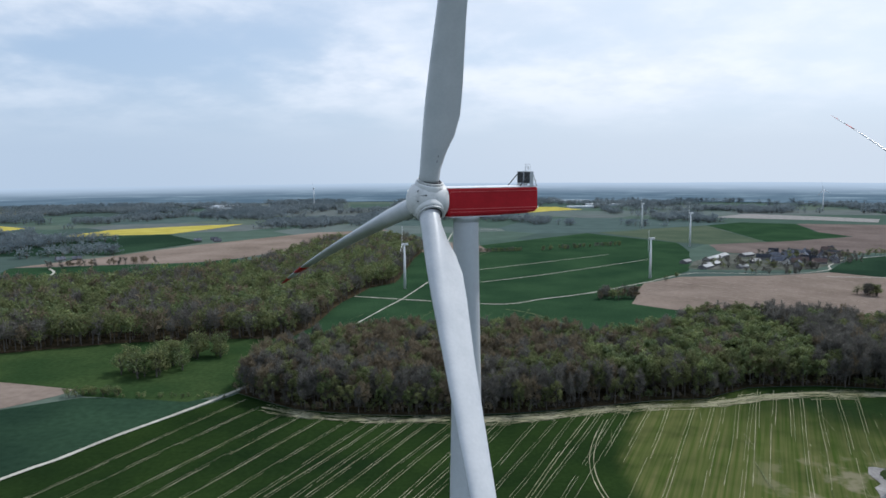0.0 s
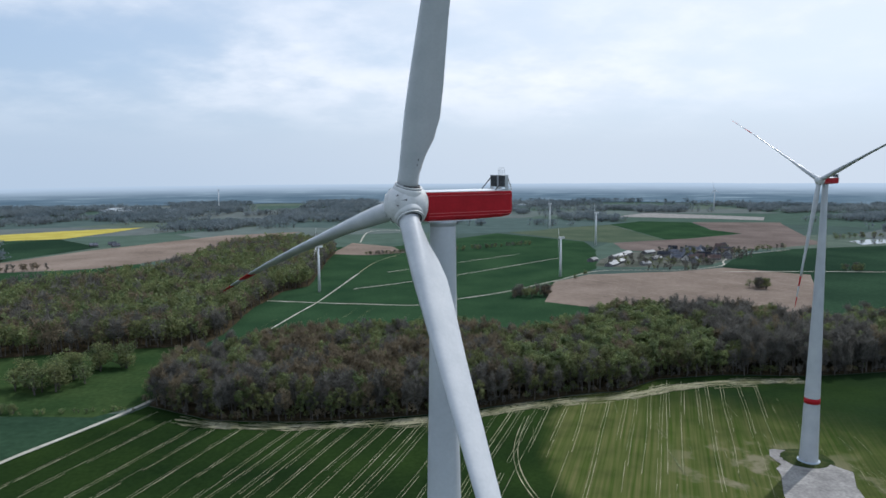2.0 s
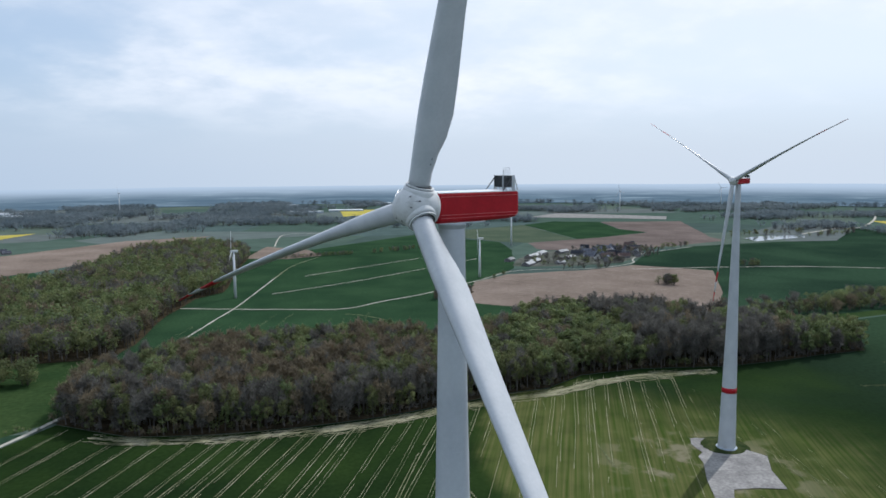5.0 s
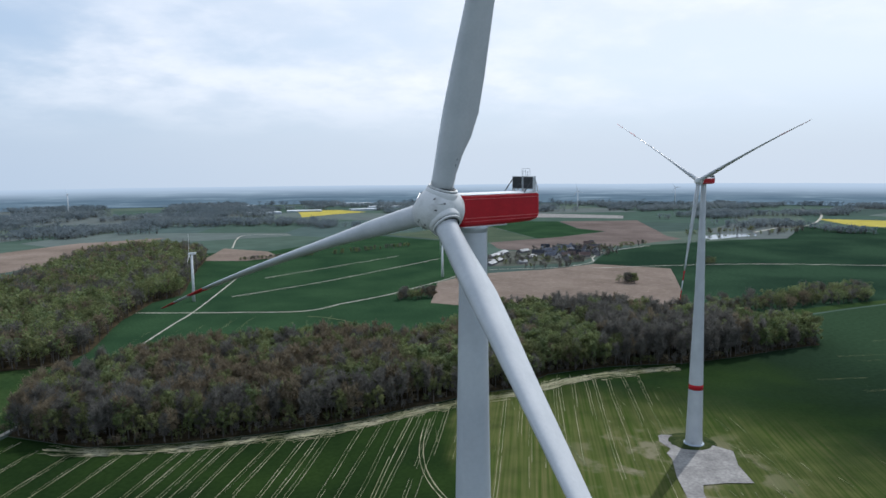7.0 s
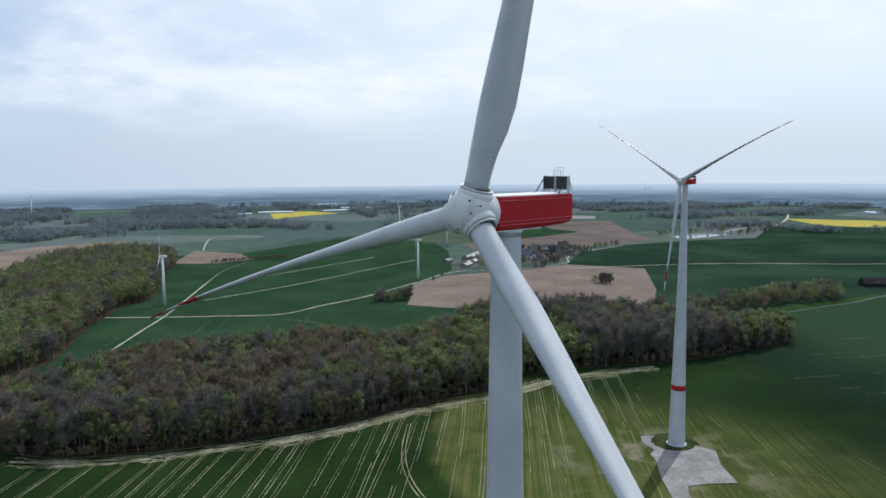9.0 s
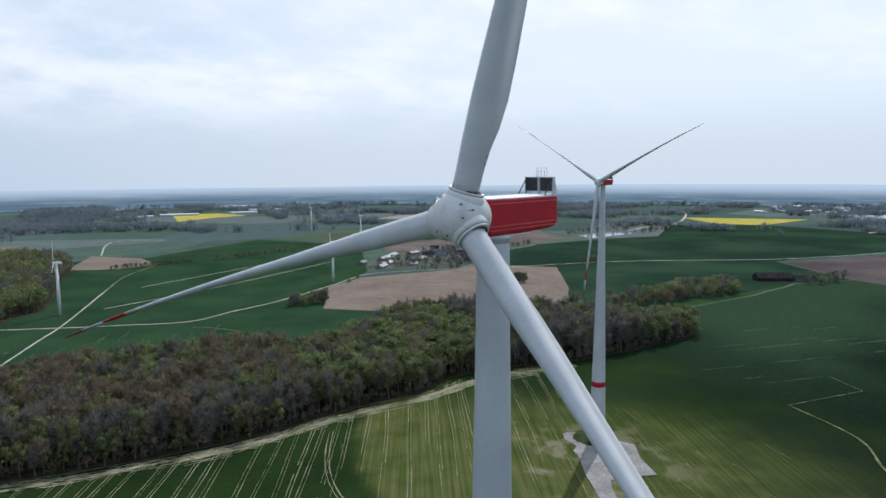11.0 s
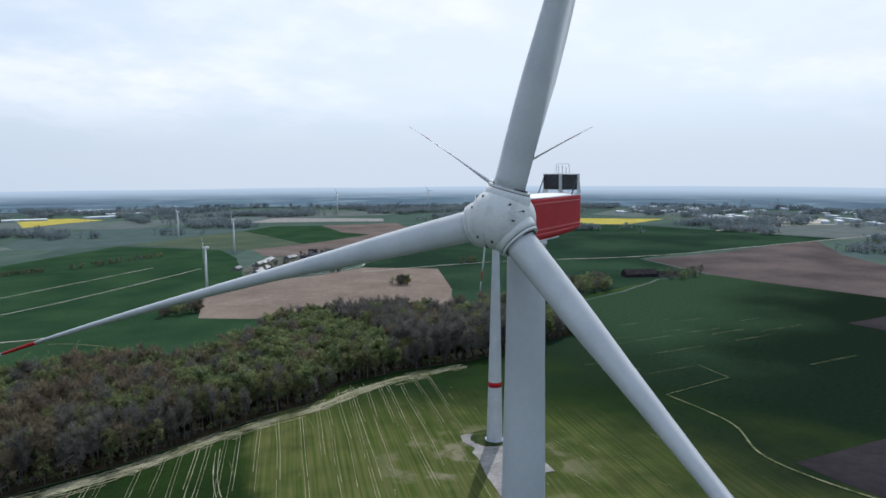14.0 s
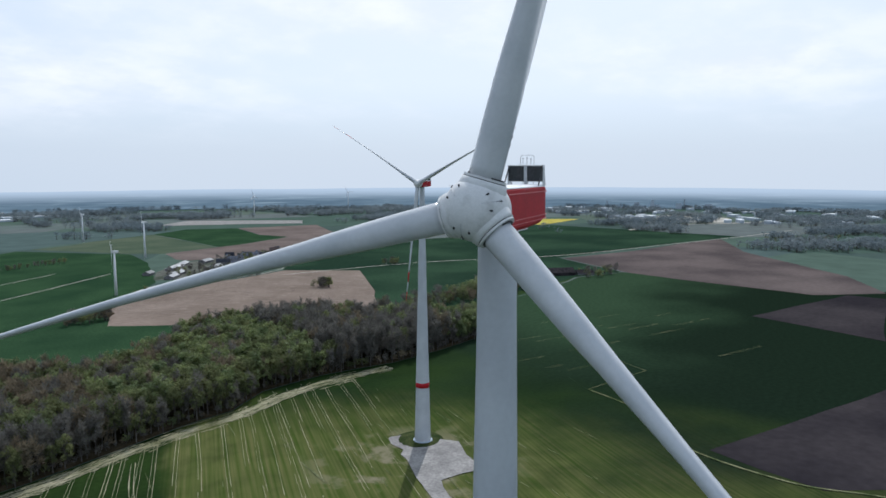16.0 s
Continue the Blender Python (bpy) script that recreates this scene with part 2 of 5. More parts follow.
def near_field_material():
    """Wheat that thins to a straw-coloured patch, painted sunlit too, round the second turbine, with drilling rows."""
    m = material("near_wheat", (0.010, 0.0205, 0.0075), (0.021, 0.039, 0.011), 0.012, 0.85, fine=0.15, bump_scale=0.35, coords="World")
    n, l = m.node_tree.nodes, m.node_tree.links
    b = n["Principled BSDF"]
    base = b.inputs["Base Color"].links[0].from_socket
    geo = n.new("ShaderNodeNewGeometry")
    sxy = n.new("ShaderNodeSeparateXYZ")
    l.new(geo.outputs["Position"], sxy.inputs[0])

    def noise_at(scale, detail):
        t = n.new("ShaderNodeTexNoise")
        t.inputs["Scale"].default_value, t.inputs["Detail"].default_value = scale, detail
        l.new(geo.outputs["Position"], t.inputs["Vector"])
        return t.outputs["Fac"]

    def calc(op, p, q):
        t = n.new("ShaderNodeMath")
        t.operation = op
        for k, v in enumerate((p, q)):
            if isinstance(v, (int, float)):
                t.inputs[k].default_value = v
            else:
                l.new(v, t.inputs[k])
        return t.outputs[0]

    def ease(v, lo, hi, to_lo=0.0, to_hi=1.0):
        t = n.new("ShaderNodeMapRange")
        t.interpolation_type = "SMOOTHSTEP"
        for key, val in (("From Min", lo), ("From Max", hi), ("To Min", to_lo), ("To Max", to_hi)):
            t.inputs[key].default_value = val
        l.new(v, t.inputs["Value"])
        return t.outputs["Result"]

    broad, fine_n = noise_at(0.009, 5), noise_at(0.045, 6)
    bow = calc("MULTIPLY", calc("POWER", calc("MULTIPLY", calc("ADD", sxy.outputs["Y"], -360), 0.011), 2.0), 22.0)
    west = ease(calc("ADD", calc("SUBTRACT", sxy.outputs["X"], bow), calc("MULTIPLY", fine_n, 14.0)), 88, 104)
    east = ease(calc("ADD", calc("ADD", sxy.outputs["X"], calc("MULTIPLY", calc("ADD", sxy.outputs["Y"], -380), 0.7)), calc("MULTIPLY", broad, 260.0)), 335, 490, 1.0, 0.0)
    # thinner crop, with a sunlit gap between clouds painted into its colour
    thin = calc("MULTIPLY", calc("MULTIPLY", west, east), ease(calc("ADD", fine_n, calc("MULTIPLY", broad, 0.8)), 0.55, 1.05, 0.45, 1.0))
    yard = n.new("ShaderNodeVectorMath")
    yard.operation = "DISTANCE"
    l.new(geo.outputs["Position"], yard.inputs[0])
    yard.inputs[1].default_value = (212, 340, 0)
    bare = calc("MULTIPLY", ease(yard.outputs["Value"], 22, 80, 1.0, 0.0), ease(fine_n, 0.50, 0.62))
    # drilling rows, stretched along the field
    mp = n.new("ShaderNodeMapping")
    mp.inputs["Rotation"].default_value = (0, 0, radians(23.6))
    l.new(geo.outputs["Position"], mp.inputs["Vector"])
    m3 = n.new("ShaderNodeMapping")
    m3.inputs["Scale"].default_value = (0.55, 0.010, 1)
    l.new(mp.outputs["Vector"], m3.inputs["Vector"])
    rows = n.new("ShaderNodeTexNoise")
    rows.inputs["Scale"].default_value, rows.inputs["Detail"].default_value = 1.0, 3
    l.new(m3.outputs["Vector"], rows.inputs["Vector"])
    rr = n.new("ShaderNodeValToRGB")
    rr.color_ramp.elements[0].position, rr.color_ramp.elements[0].color = 0.34, (0.047, 0.071, 0.016, 1)
    rr.color_ramp.elements[1].position, rr.color_ramp.elements[1].color = 0.72, (0.110, 0.110, 0.043, 1)
    l.new(rows.outputs["Fac"], rr.inputs["Fac"])
    mx = n.new("ShaderNodeMixRGB")
    l.new(thin, mx.inputs["Fac"])
    l.new(base, mx.inputs["Color1"])
    l.new(rr.outputs["Color"], mx.inputs["Color2"])
    soil = n.new("ShaderNodeMixRGB")
    soil.inputs["Color2"].default_value = (0.17, 0.155, 0.10, 1)
    l.new(bare, soil.inputs["Fac"])
    l.new(mx.outputs["Color"], soil.inputs["Color1"])
    # east of the thin zone another crop, cloud shade painted into its southern colour
    uneven = noise_at(0.0065, 5)
    slope = calc("SUBTRACT", sxy.outputs["Y"], calc("MULTIPLY", sxy.outputs["X"], 0.33))
    inland = ease(calc("ADD", sxy.outputs["X"], calc("MULTIPLY", uneven, 160.0)), 480, 700, 0.25, 1.0)
    # fresh is 1 where no cloud shade is painted, lower in south and west
    fresh = calc("MULTIPLY", inland, ease(calc("ADD", slope, calc("MULTIPLY", uneven, 300.0)), 270, 470))
    over = ease(calc("ADD", sxy.outputs["X"], calc("MULTIPLY", uneven, 420.0)), 440, 680)
    dk = n.new("ShaderNodeMixRGB")
    dk.inputs["Color1"].default_value, dk.inputs["Color2"].default_value = (0.0088, 0.0165, 0.0100, 1), (0.027, 0.050, 0.027, 1)
    l.new(fresh, dk.inputs["Fac"])
    grain = n.new("ShaderNodeVectorMath")
    grain.operation = "MULTIPLY"
    l.new(dk.outputs["Color"], grain.inputs[0])
    l.new(ease(noise_at(0.25, 4), 0.3, 0.7, 0.88, 1.14), grain.inputs[1])
    m2 = n.new("ShaderNodeMixRGB")
    l.new(over, m2.inputs["Fac"])
    l.new(soil.outputs["Color"], m2.inputs["Color1"])
    l.new(grain.outputs["Vector"], m2.inputs["Color2"])
    l.new(m2.outputs["Color"], b.inputs["Base Color"])
    return m


def hazy_land_material():
    """Patchwork of far farmland: cells of crop, meadow, soil and a little rape, haze tint painted in."""
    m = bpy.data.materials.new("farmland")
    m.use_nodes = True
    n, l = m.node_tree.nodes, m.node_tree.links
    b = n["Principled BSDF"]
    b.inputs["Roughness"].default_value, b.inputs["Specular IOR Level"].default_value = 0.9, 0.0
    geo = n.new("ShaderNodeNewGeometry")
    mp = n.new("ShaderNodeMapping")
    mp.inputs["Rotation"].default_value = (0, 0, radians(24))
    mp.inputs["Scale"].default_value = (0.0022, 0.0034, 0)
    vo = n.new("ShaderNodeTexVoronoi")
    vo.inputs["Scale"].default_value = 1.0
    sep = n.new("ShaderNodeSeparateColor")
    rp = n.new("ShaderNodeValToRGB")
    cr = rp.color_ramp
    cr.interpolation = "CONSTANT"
    # cell colours greyed and blued to stand for haze
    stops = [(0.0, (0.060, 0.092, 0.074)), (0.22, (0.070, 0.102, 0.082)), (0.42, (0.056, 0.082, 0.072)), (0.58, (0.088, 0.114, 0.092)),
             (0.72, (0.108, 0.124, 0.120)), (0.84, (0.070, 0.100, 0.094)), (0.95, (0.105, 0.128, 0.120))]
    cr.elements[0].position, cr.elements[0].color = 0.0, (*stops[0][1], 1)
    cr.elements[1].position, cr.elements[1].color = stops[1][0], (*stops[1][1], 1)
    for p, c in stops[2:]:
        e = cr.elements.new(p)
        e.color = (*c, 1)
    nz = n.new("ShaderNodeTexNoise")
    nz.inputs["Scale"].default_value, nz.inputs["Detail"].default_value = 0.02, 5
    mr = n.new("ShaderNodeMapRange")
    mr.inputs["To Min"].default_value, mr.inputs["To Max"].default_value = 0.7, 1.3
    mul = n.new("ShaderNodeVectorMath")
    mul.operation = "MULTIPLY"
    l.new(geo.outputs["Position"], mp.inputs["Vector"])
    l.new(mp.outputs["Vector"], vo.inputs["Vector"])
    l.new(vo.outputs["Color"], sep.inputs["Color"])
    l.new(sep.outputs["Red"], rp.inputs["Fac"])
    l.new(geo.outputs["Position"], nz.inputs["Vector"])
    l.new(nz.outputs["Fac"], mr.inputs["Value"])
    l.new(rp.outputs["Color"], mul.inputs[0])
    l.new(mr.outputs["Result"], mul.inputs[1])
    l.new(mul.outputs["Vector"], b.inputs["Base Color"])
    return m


M_HAZY_LAND, M_NEAR = hazy_land_material(), near_field_material()


# ---- mesh helpers ----
def mesh_from(name, verts, faces, mat, smooth=False):
    me = bpy.data.meshes.new(name)
    me.from_pydata([tuple(v) for v in verts], [], [tuple(f) for f in faces])
    me.materials.append(mat)
    if smooth:
        me.polygons.foreach_set("use_smooth", [True] * len(me.polygons))
    me.update()
    return me


def quads_mesh(name, v, mat, per=4):
    """A mesh of separate faces from an array of corners, per corners a face."""
    v = np.asarray(v, dtype=np.float32).reshape(-1, 3)
    k = len(v) // per
    me = bpy.data.meshes.new(name)
    me.vertices.add(len(v))
    me.vertices.foreach_set("co", v.ravel())
    me.loops.add(len(v))
    me.loops.foreach_set("vertex_index", np.arange(len(v), dtype=np.int32))
    me.polygons.add(k)
    me.polygons.foreach_set("loop_start", np.arange(0, len(v), per, dtype=np.int32))
    me.materials.append(mat)
    me.update(calc_edges=True)
    return me


def part(name, me, parent, label=""):
    ob = new(name, me)
    ob.parent = parent
    return tagged(ob, label=label)


def empty(name, m=None):
    ob = new(name)
    ob.empty_display_size = 1.0
    if m is not None:
        ob.matrix_world = m
    return ob


def loft(rings, closed=True, caps=True):
    """Verts and faces through rings of equal count."""
    verts, faces, k = [], [], len(rings[0])
    for r in rings:
        verts += [tuple(p) for p in r]
    for i in range(len(rings) - 1):
        for j in range(k if closed else k - 1):
            a, b2 = i * k + j, i * k + (j + 1) % k
            faces.append((a, b2, b2 + k, a + k))
    if caps:
        faces.append(tuple(range(k))[::-1])
        faces.append(tuple(range((len(rings) - 1) * k, len(rings) * k)))
    return verts, faces


def circle(r, z, k=32, cx=0.0, cy=0.0):
    return [(cx + r * math.cos(2 * math.pi * i / k), cy + r * math.sin(2 * math.pi * i / k), z) for i in range(k)]


def tube(a, b, r, k=6, r2=None):
    """A straight round bar from a to b."""
    a, b = Vector(a), Vector(b)
    q = (b - a).to_track_quat("Z", "Y").to_matrix()
    r2 = r if r2 is None else r2
    rings = [[p + q @ Vector((rr * math.cos(2 * math.pi * i / k), rr * math.sin(2 * math.pi * i / k), 0)) for i in range(k)] for p, rr in ((a, r), (b, r2))]
    return loft(rings)


def box(x0, x1, y0, y1, z0, z1, bevel=0.0):
    """A box, its edges bevelled, as verts and faces."""
    bm = bmesh.new()
    bmesh.ops.create_cube(bm, size=1.0)
    for v in bm.verts:
        v.co = Vector((x0 + (v.co.x + 0.5) * (x1 - x0), y0 + (v.co.y + 0.5) * (y1 - y0), z0 + (v.co.z + 0.5) * (z1 - z0)))
    if bevel:
        bmesh.ops.bevel(bm, geom=bm.edges[:], offset=bevel, segments=2, affect="EDGES", profile=0.5)
    bm.verts.index_update()
    out = [tuple(v.co) for v in bm.verts], [tuple(v.index for v in f.verts) for f in bm.faces]
    bm.free()
    return out


def merged(*pieces):
    verts, faces = [], []
    for v, f in pieces:
        k = len(verts)
        verts += list(v)
        faces += [tuple(i + k for i in q) for q in f]
    return verts, faces


def structure(ob, label, category):
    return tagged(ob, label, category, kind="structure")


# ---- land ----
def rise(x, y):
    """Height of the land, which is level."""
    return 0.0


def build_ground():
    radii = [0, 150, 300, 500, 800, 1200, 1700, 2300, 2900, 3420]
    k = 180
    verts, faces = [(0, 0, 0)], []
    for r in radii[1:]:
        for i in range(k):
            a = 2 * math.pi * i / k
            x, y = r * math.cos(a), r * math.sin(a)
            verts.append((x, y, rise(x, y)))
    for i in range(k):
        faces.append((0, 1 + i, 1 + (i + 1) % k))
        for j in range(len(radii) - 2):
            p, q = 1 + j * k + i, 1 + j * k + (i + 1) % k
            faces.append((p, p + k, q + k, q))
    g = new("ground", mesh_from("ground", verts, faces, M_HAZY_LAND, True))
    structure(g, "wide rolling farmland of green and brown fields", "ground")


build_ground()


def distance_material():
    """Far plain, blue haze painted into its glow: wood and field bands fading upwards."""
    m = bpy.data.materials.new("far_distance")
    m.use_nodes = True
    n, l = m.node_tree.nodes, m.node_tree.links
    n.remove(n["Principled BSDF"])
    em, geo, sep = n.new("ShaderNodeEmission"), n.new("ShaderNodeNewGeometry"), n.new("ShaderNodeSeparateXYZ")
    l.new(geo.outputs["Position"], sep.inputs[0])
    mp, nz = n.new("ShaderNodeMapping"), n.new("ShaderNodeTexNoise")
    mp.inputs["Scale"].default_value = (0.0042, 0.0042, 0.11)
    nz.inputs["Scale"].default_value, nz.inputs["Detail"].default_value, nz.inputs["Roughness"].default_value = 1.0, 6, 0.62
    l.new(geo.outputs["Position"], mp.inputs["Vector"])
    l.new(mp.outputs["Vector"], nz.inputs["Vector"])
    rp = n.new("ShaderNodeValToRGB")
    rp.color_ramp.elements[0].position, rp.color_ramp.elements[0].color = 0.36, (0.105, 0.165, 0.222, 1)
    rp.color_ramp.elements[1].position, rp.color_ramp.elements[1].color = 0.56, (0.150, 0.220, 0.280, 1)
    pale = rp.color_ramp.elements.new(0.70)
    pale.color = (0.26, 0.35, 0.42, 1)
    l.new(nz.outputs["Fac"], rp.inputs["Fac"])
    # painted haze: colour goes over to sky blue with height
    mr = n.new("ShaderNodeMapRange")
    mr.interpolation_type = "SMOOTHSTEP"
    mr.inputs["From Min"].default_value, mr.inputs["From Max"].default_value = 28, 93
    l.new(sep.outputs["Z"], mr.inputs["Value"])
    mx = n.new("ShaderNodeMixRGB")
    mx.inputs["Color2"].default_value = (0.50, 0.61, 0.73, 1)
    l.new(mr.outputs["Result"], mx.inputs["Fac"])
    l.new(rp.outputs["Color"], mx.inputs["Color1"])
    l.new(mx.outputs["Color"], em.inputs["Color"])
    l.new(em.outputs["Emission"], n["Material Output"].inputs["Surface"])
    return m


def ridge():
    """The plain backdrop of distance, all round at the edge of the land."""
    verts, faces, k, mat = [], [], 360, distance_material()
    for i in range(k):
        a = 2 * math.pi * i / k
        x, y = 3400 * math.cos(a), 3400 * math.sin(a)
        east = max(0.0, math.cos(a - radians(32))) ** 8
        verts += [(x, y, -1), (x, y, 87 + 11 * east + 3 * noise.noise(Vector((x * 0.002, y * 0.002, 9.0))) + 1.2 * noise.noise(Vector((x * 0.012, y * 0.012, 9.0))))]
        j = (i + 1) % k
        faces.append((2 * i, 2 * j, 2 * j + 1, 2 * i + 1))
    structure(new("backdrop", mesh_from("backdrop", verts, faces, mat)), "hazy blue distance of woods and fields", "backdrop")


ridge()


def patch(name, corners, mat, z, label, category="field"):
    """A level field with gently uneven edges."""
    out = []
    for i, a in enumerate(corners):
        b = corners[(i + 1) % len(corners)]
        a, b = Vector(a), Vector(b)
        steps = max(2, int((b - a).length / 40))
        for s in range(steps):
            p = a.lerp(b, s / steps)
            if s:
                p += Vector((noise.noise(Vector((p.x * 0.01, p.y * 0.01, 7.0))), noise.noise(Vector((p.x * 0.01, p.y * 0.01, 17.0))))) * 4
            out.append((p.x, p.y, z))
    bm = bmesh.new()
    bm.faces.new([bm.verts.new(p) for p in out])
    bmesh.ops.triangulate(bm, faces=bm.faces[:])
    bm.normal_update()
    for f in bm.faces:
        if f.normal.z < 0:
            f.normal_flip()
    me = bpy.data.meshes.new(name)
    bm.to_mesh(me)
    bm.free()
    me.materials.append(mat)
    return structure(new(name, me), label, category)


def smooth_line(points, step=8.0):
    pts = [Vector((*p, 0)) for p in points]
    out = []
    for i in range(len(pts) - 1):
        p0, p1, p2, p3 = pts[max(i - 1, 0)], pts[i], pts[i + 1], pts[min(i + 2, len(pts) - 1)]
        k = max(2, int((p2 - p1).length / step))
        for s in range(k):
            t = s / k
            out.append(0.5 * (2 * p1 + (p2 - p0) * t + (2 * p0 - 5 * p1 + 4 * p2 - p3) * t * t + (3 * p1 - p0 - 3 * p2 + p3) * t ** 3))
    return out + [pts[-1]]


def ribbon(points, width, z, rough=0.0):
    """Verts and faces of a strip along a line on the ground."""
    verts, faces = [], []
    for i, p in enumerate(points):
        d = (points[min(i + 1, len(points) - 1)] - points[max(i - 1, 0)]).normalized()
        nrm = Vector((-d.y, d.x, 0))
        w = width * (1 + rough * random.uniform(-1, 1)) / 2
        verts += [tuple(p + nrm * w + Vector((0, 0, z))), tuple(p - nrm * w + Vector((0, 0, z)))]
        if i:
            k = 2 * i
            faces.append((k - 2, k - 1, k + 1, k))
    return verts, faces


def lane(name, points, width, label, mat=None, z=0.55, category="road"):
    v, f = ribbon(smooth_line(points), width, z, 0.12)
    return structure(new(name, mesh_from(name, v, f, mat or M_TRACK)), label, category)


# ---- fields and roads ----
FRONT = [(-176, 505), (-123, 470), (-70, 461), (-15, 461), (40, 467), (93, 481), (133, 493), (176, 499), (216, 525), (272, 530), (343, 519), (406, 523), (505, 534)]
patch("near_field", [(-420, 60), (-262, 357), *FRONT, (405, 354), (389, 291), (353, 246), (349, 181), (367, 60)], M_NEAR, 0.10,
      "green winter wheat field thinning to straw yellow", "field")
patch("east_field", [(367, 60), (349, 181), (353, 246), (389, 291), (405, 354), (505, 534), (560, 640), (745, 668), (880, 708), (987, 690), (986, 590), (1090, 320), (1020, 150), (800, -200)],
      M_NEAR, 0.12, "broad green cereal field darkened as under cloud", "field")
patch("bare_field", [(360, 233), (577, 193), (760, 110), (520, 20), (352, 165)], M_SOIL_SHADED, 0.22, "ploughed bare field darkened as under cloud", "field")
patch("bare_strip", [(781, 385), (1020, 353), (1025, 308), (755, 239)], M_SOIL_SHADED, 0.24, "bare strip in the cereal field darkened as under cloud", "field")
patch("brown_field", [(1066, 880), (1277, 852), (1537, 858), (1680, 842), (1438, 677), (1212, 410), (1075, 320), (986, 385), (985, 480), (981, 582), (987, 678)],
      M_SOIL_DARK, 0.26, "brown ploughed field beside a lane", "field")
patch("west_field", [(-700, 100), (-420, 60), (-262, 357), (-228, 418), (-188, 491), (-292, 493), (-336, 466), (-560, 380)], M_CROP2, 0.14, "dark green cereal field beside a white track", "field")
patch("pale_field", [(-460, 545), (-308, 512), (-311, 499), (-340, 465), (-480, 420)], M_SOIL, 0.26, "pale bare seedbed", "field")
patch("meadow", [(-520, 640), (-435, 660), (-347, 690), (-185, 705), (-150, 590), (-180, 510), (-207, 485), (-292, 496), (-308, 512), (-460, 545)], M_MEADOW, 0.16, "grass meadow between two woods", "meadow")
patch("middle_field", [(-200, 690), (-230, 860), (-190, 1010), (-190, 1300), (-160, 1500), (25, 1484), (300, 1750), (460, 1530), (436, 1364), (358, 1121), (255, 1000), (203, 851), (284, 789), (369, 750),
                       (256, 700), (178, 630), (69, 620), (-100, 600)], M_CROP, 0.18, "deep green cereal field crossed by pale tracks", "field")
patch("village_field", [(203, 851), (255, 1000), (326, 1060), (466, 1070), (572, 1104), (668, 1013), (560, 830), (458, 690), (369, 740), (284, 789)], M_SOIL, 0.26,
      "light brown ploughed field below the village", "field")
patch("pond_field", [(572, 1108), (680, 1250), (840, 1335), (1080, 1365), (1217, 1350), (1500, 1600), (1740, 1440), (1790, 845), (1417, 880), (1066, 890), (987, 692), (880, 712), (754, 690), (545, 670), (460, 690), (668, 1013)],
      M_CROP2, 0.20, "dark green crop behind the wood", "field")
patch("upper_brown_field", [(510, 1345), (495, 1380), (516, 1490), (658, 1537), (730, 1558), (906, 1650), (880, 1760), (940, 2005), (1190, 1955), (985, 1492), (977, 1420), (859, 1372), (678, 1318)],
      M_SOIL_MID, 0.28, "brown ploughed field behind the village", "field")
patch("wedge_field", [(672, 1966), (804, 2064), (935, 2000), (876, 1760), (902, 1654), (730, 1562), (660, 1541)], M_CROP, 0.26, "green crop wedge between pale fields", "field")
patch("thin_field", [(330, 1770), (420, 1800), (474, 1857), (668, 1964), (655, 1541), (513, 1496), (462, 1540)], M_PALE_GREEN, 0.24, "pale green thinly grown field", "field")
patch("stubble_field", [(782, 2261), (963, 2416), (1115, 2299), (1263, 2160), (1189, 2040), (1043, 2143)], M_GRAVEL, 0.34, "pale stubble field before far woods", "field")
patch("west_brown_field", [(-791, 1159), (-699, 1307), (-608, 1496), (-395, 1787), (-211, 1861), (-299, 1523), (-435, 1279), (-495, 1226)], M_SOIL, 0.30, "pinkish brown ploughed field between woods", "field")
patch("west_crop", [(-700, 900), (-500, 1015), (-350, 1110), (-435, 1275), (-495, 1220), (-791, 1152)], M_CROP, 0.28, "green crop before the brown field", "field")
patch("far_west_crop", [(-1300, 1500), (-1023, 1680), (-770, 1745), (-610, 1560), (-700, 1330), (-1000, 1300)], M_CROP2, 0.28, "dark green crop below a rape field", "field")
patch("small_brown_field", [(-100, 1376), (-64, 1570), (25, 1484), (48, 1381), (-21, 1346)], M_SOIL, 0.32, "small brown bare field by a hedge", "field")
patch("rape_field", [(-1023, 1688), (-996, 1869), (-857, 1971), (-679, 2061), (-710, 1912), (-770, 1753)], M_RAPE, 0.40, "bright yellow flowering rape field", "field")
patch("rape_field", [(-1400, 2010), (-1267, 1930), (-1272, 1828), (-1430, 1820)], M_RAPE, 0.40, "bright yellow flowering rape field", "field")
patch("rape_field", [(-1900, 2720), (-1580, 2582), (-1692, 2440), (-1960, 2480)], M_RAPE, 0.40, "bright yellow flowering rape field", "field")
patch("rape_field", [(193, 2850), (355, 2860), (444, 2685), (313, 2601), (178, 2470)], M_RAPE, 0.40, "bright yellow flowering rape field", "field")
patch("rape_field", [(1755, 1810), (2043, 1539), (1728, 1454), (1647, 1566)], M_RAPE, 0.40, "bright yellow flowering rape field", "field")
patch("pond", [(1030, 1384), (1045, 1452), (1105, 1480), (1240, 1482), (1197, 1428), (1100, 1405)], M_WATER, 0.42, "small pond reflecting the sky", "pond")

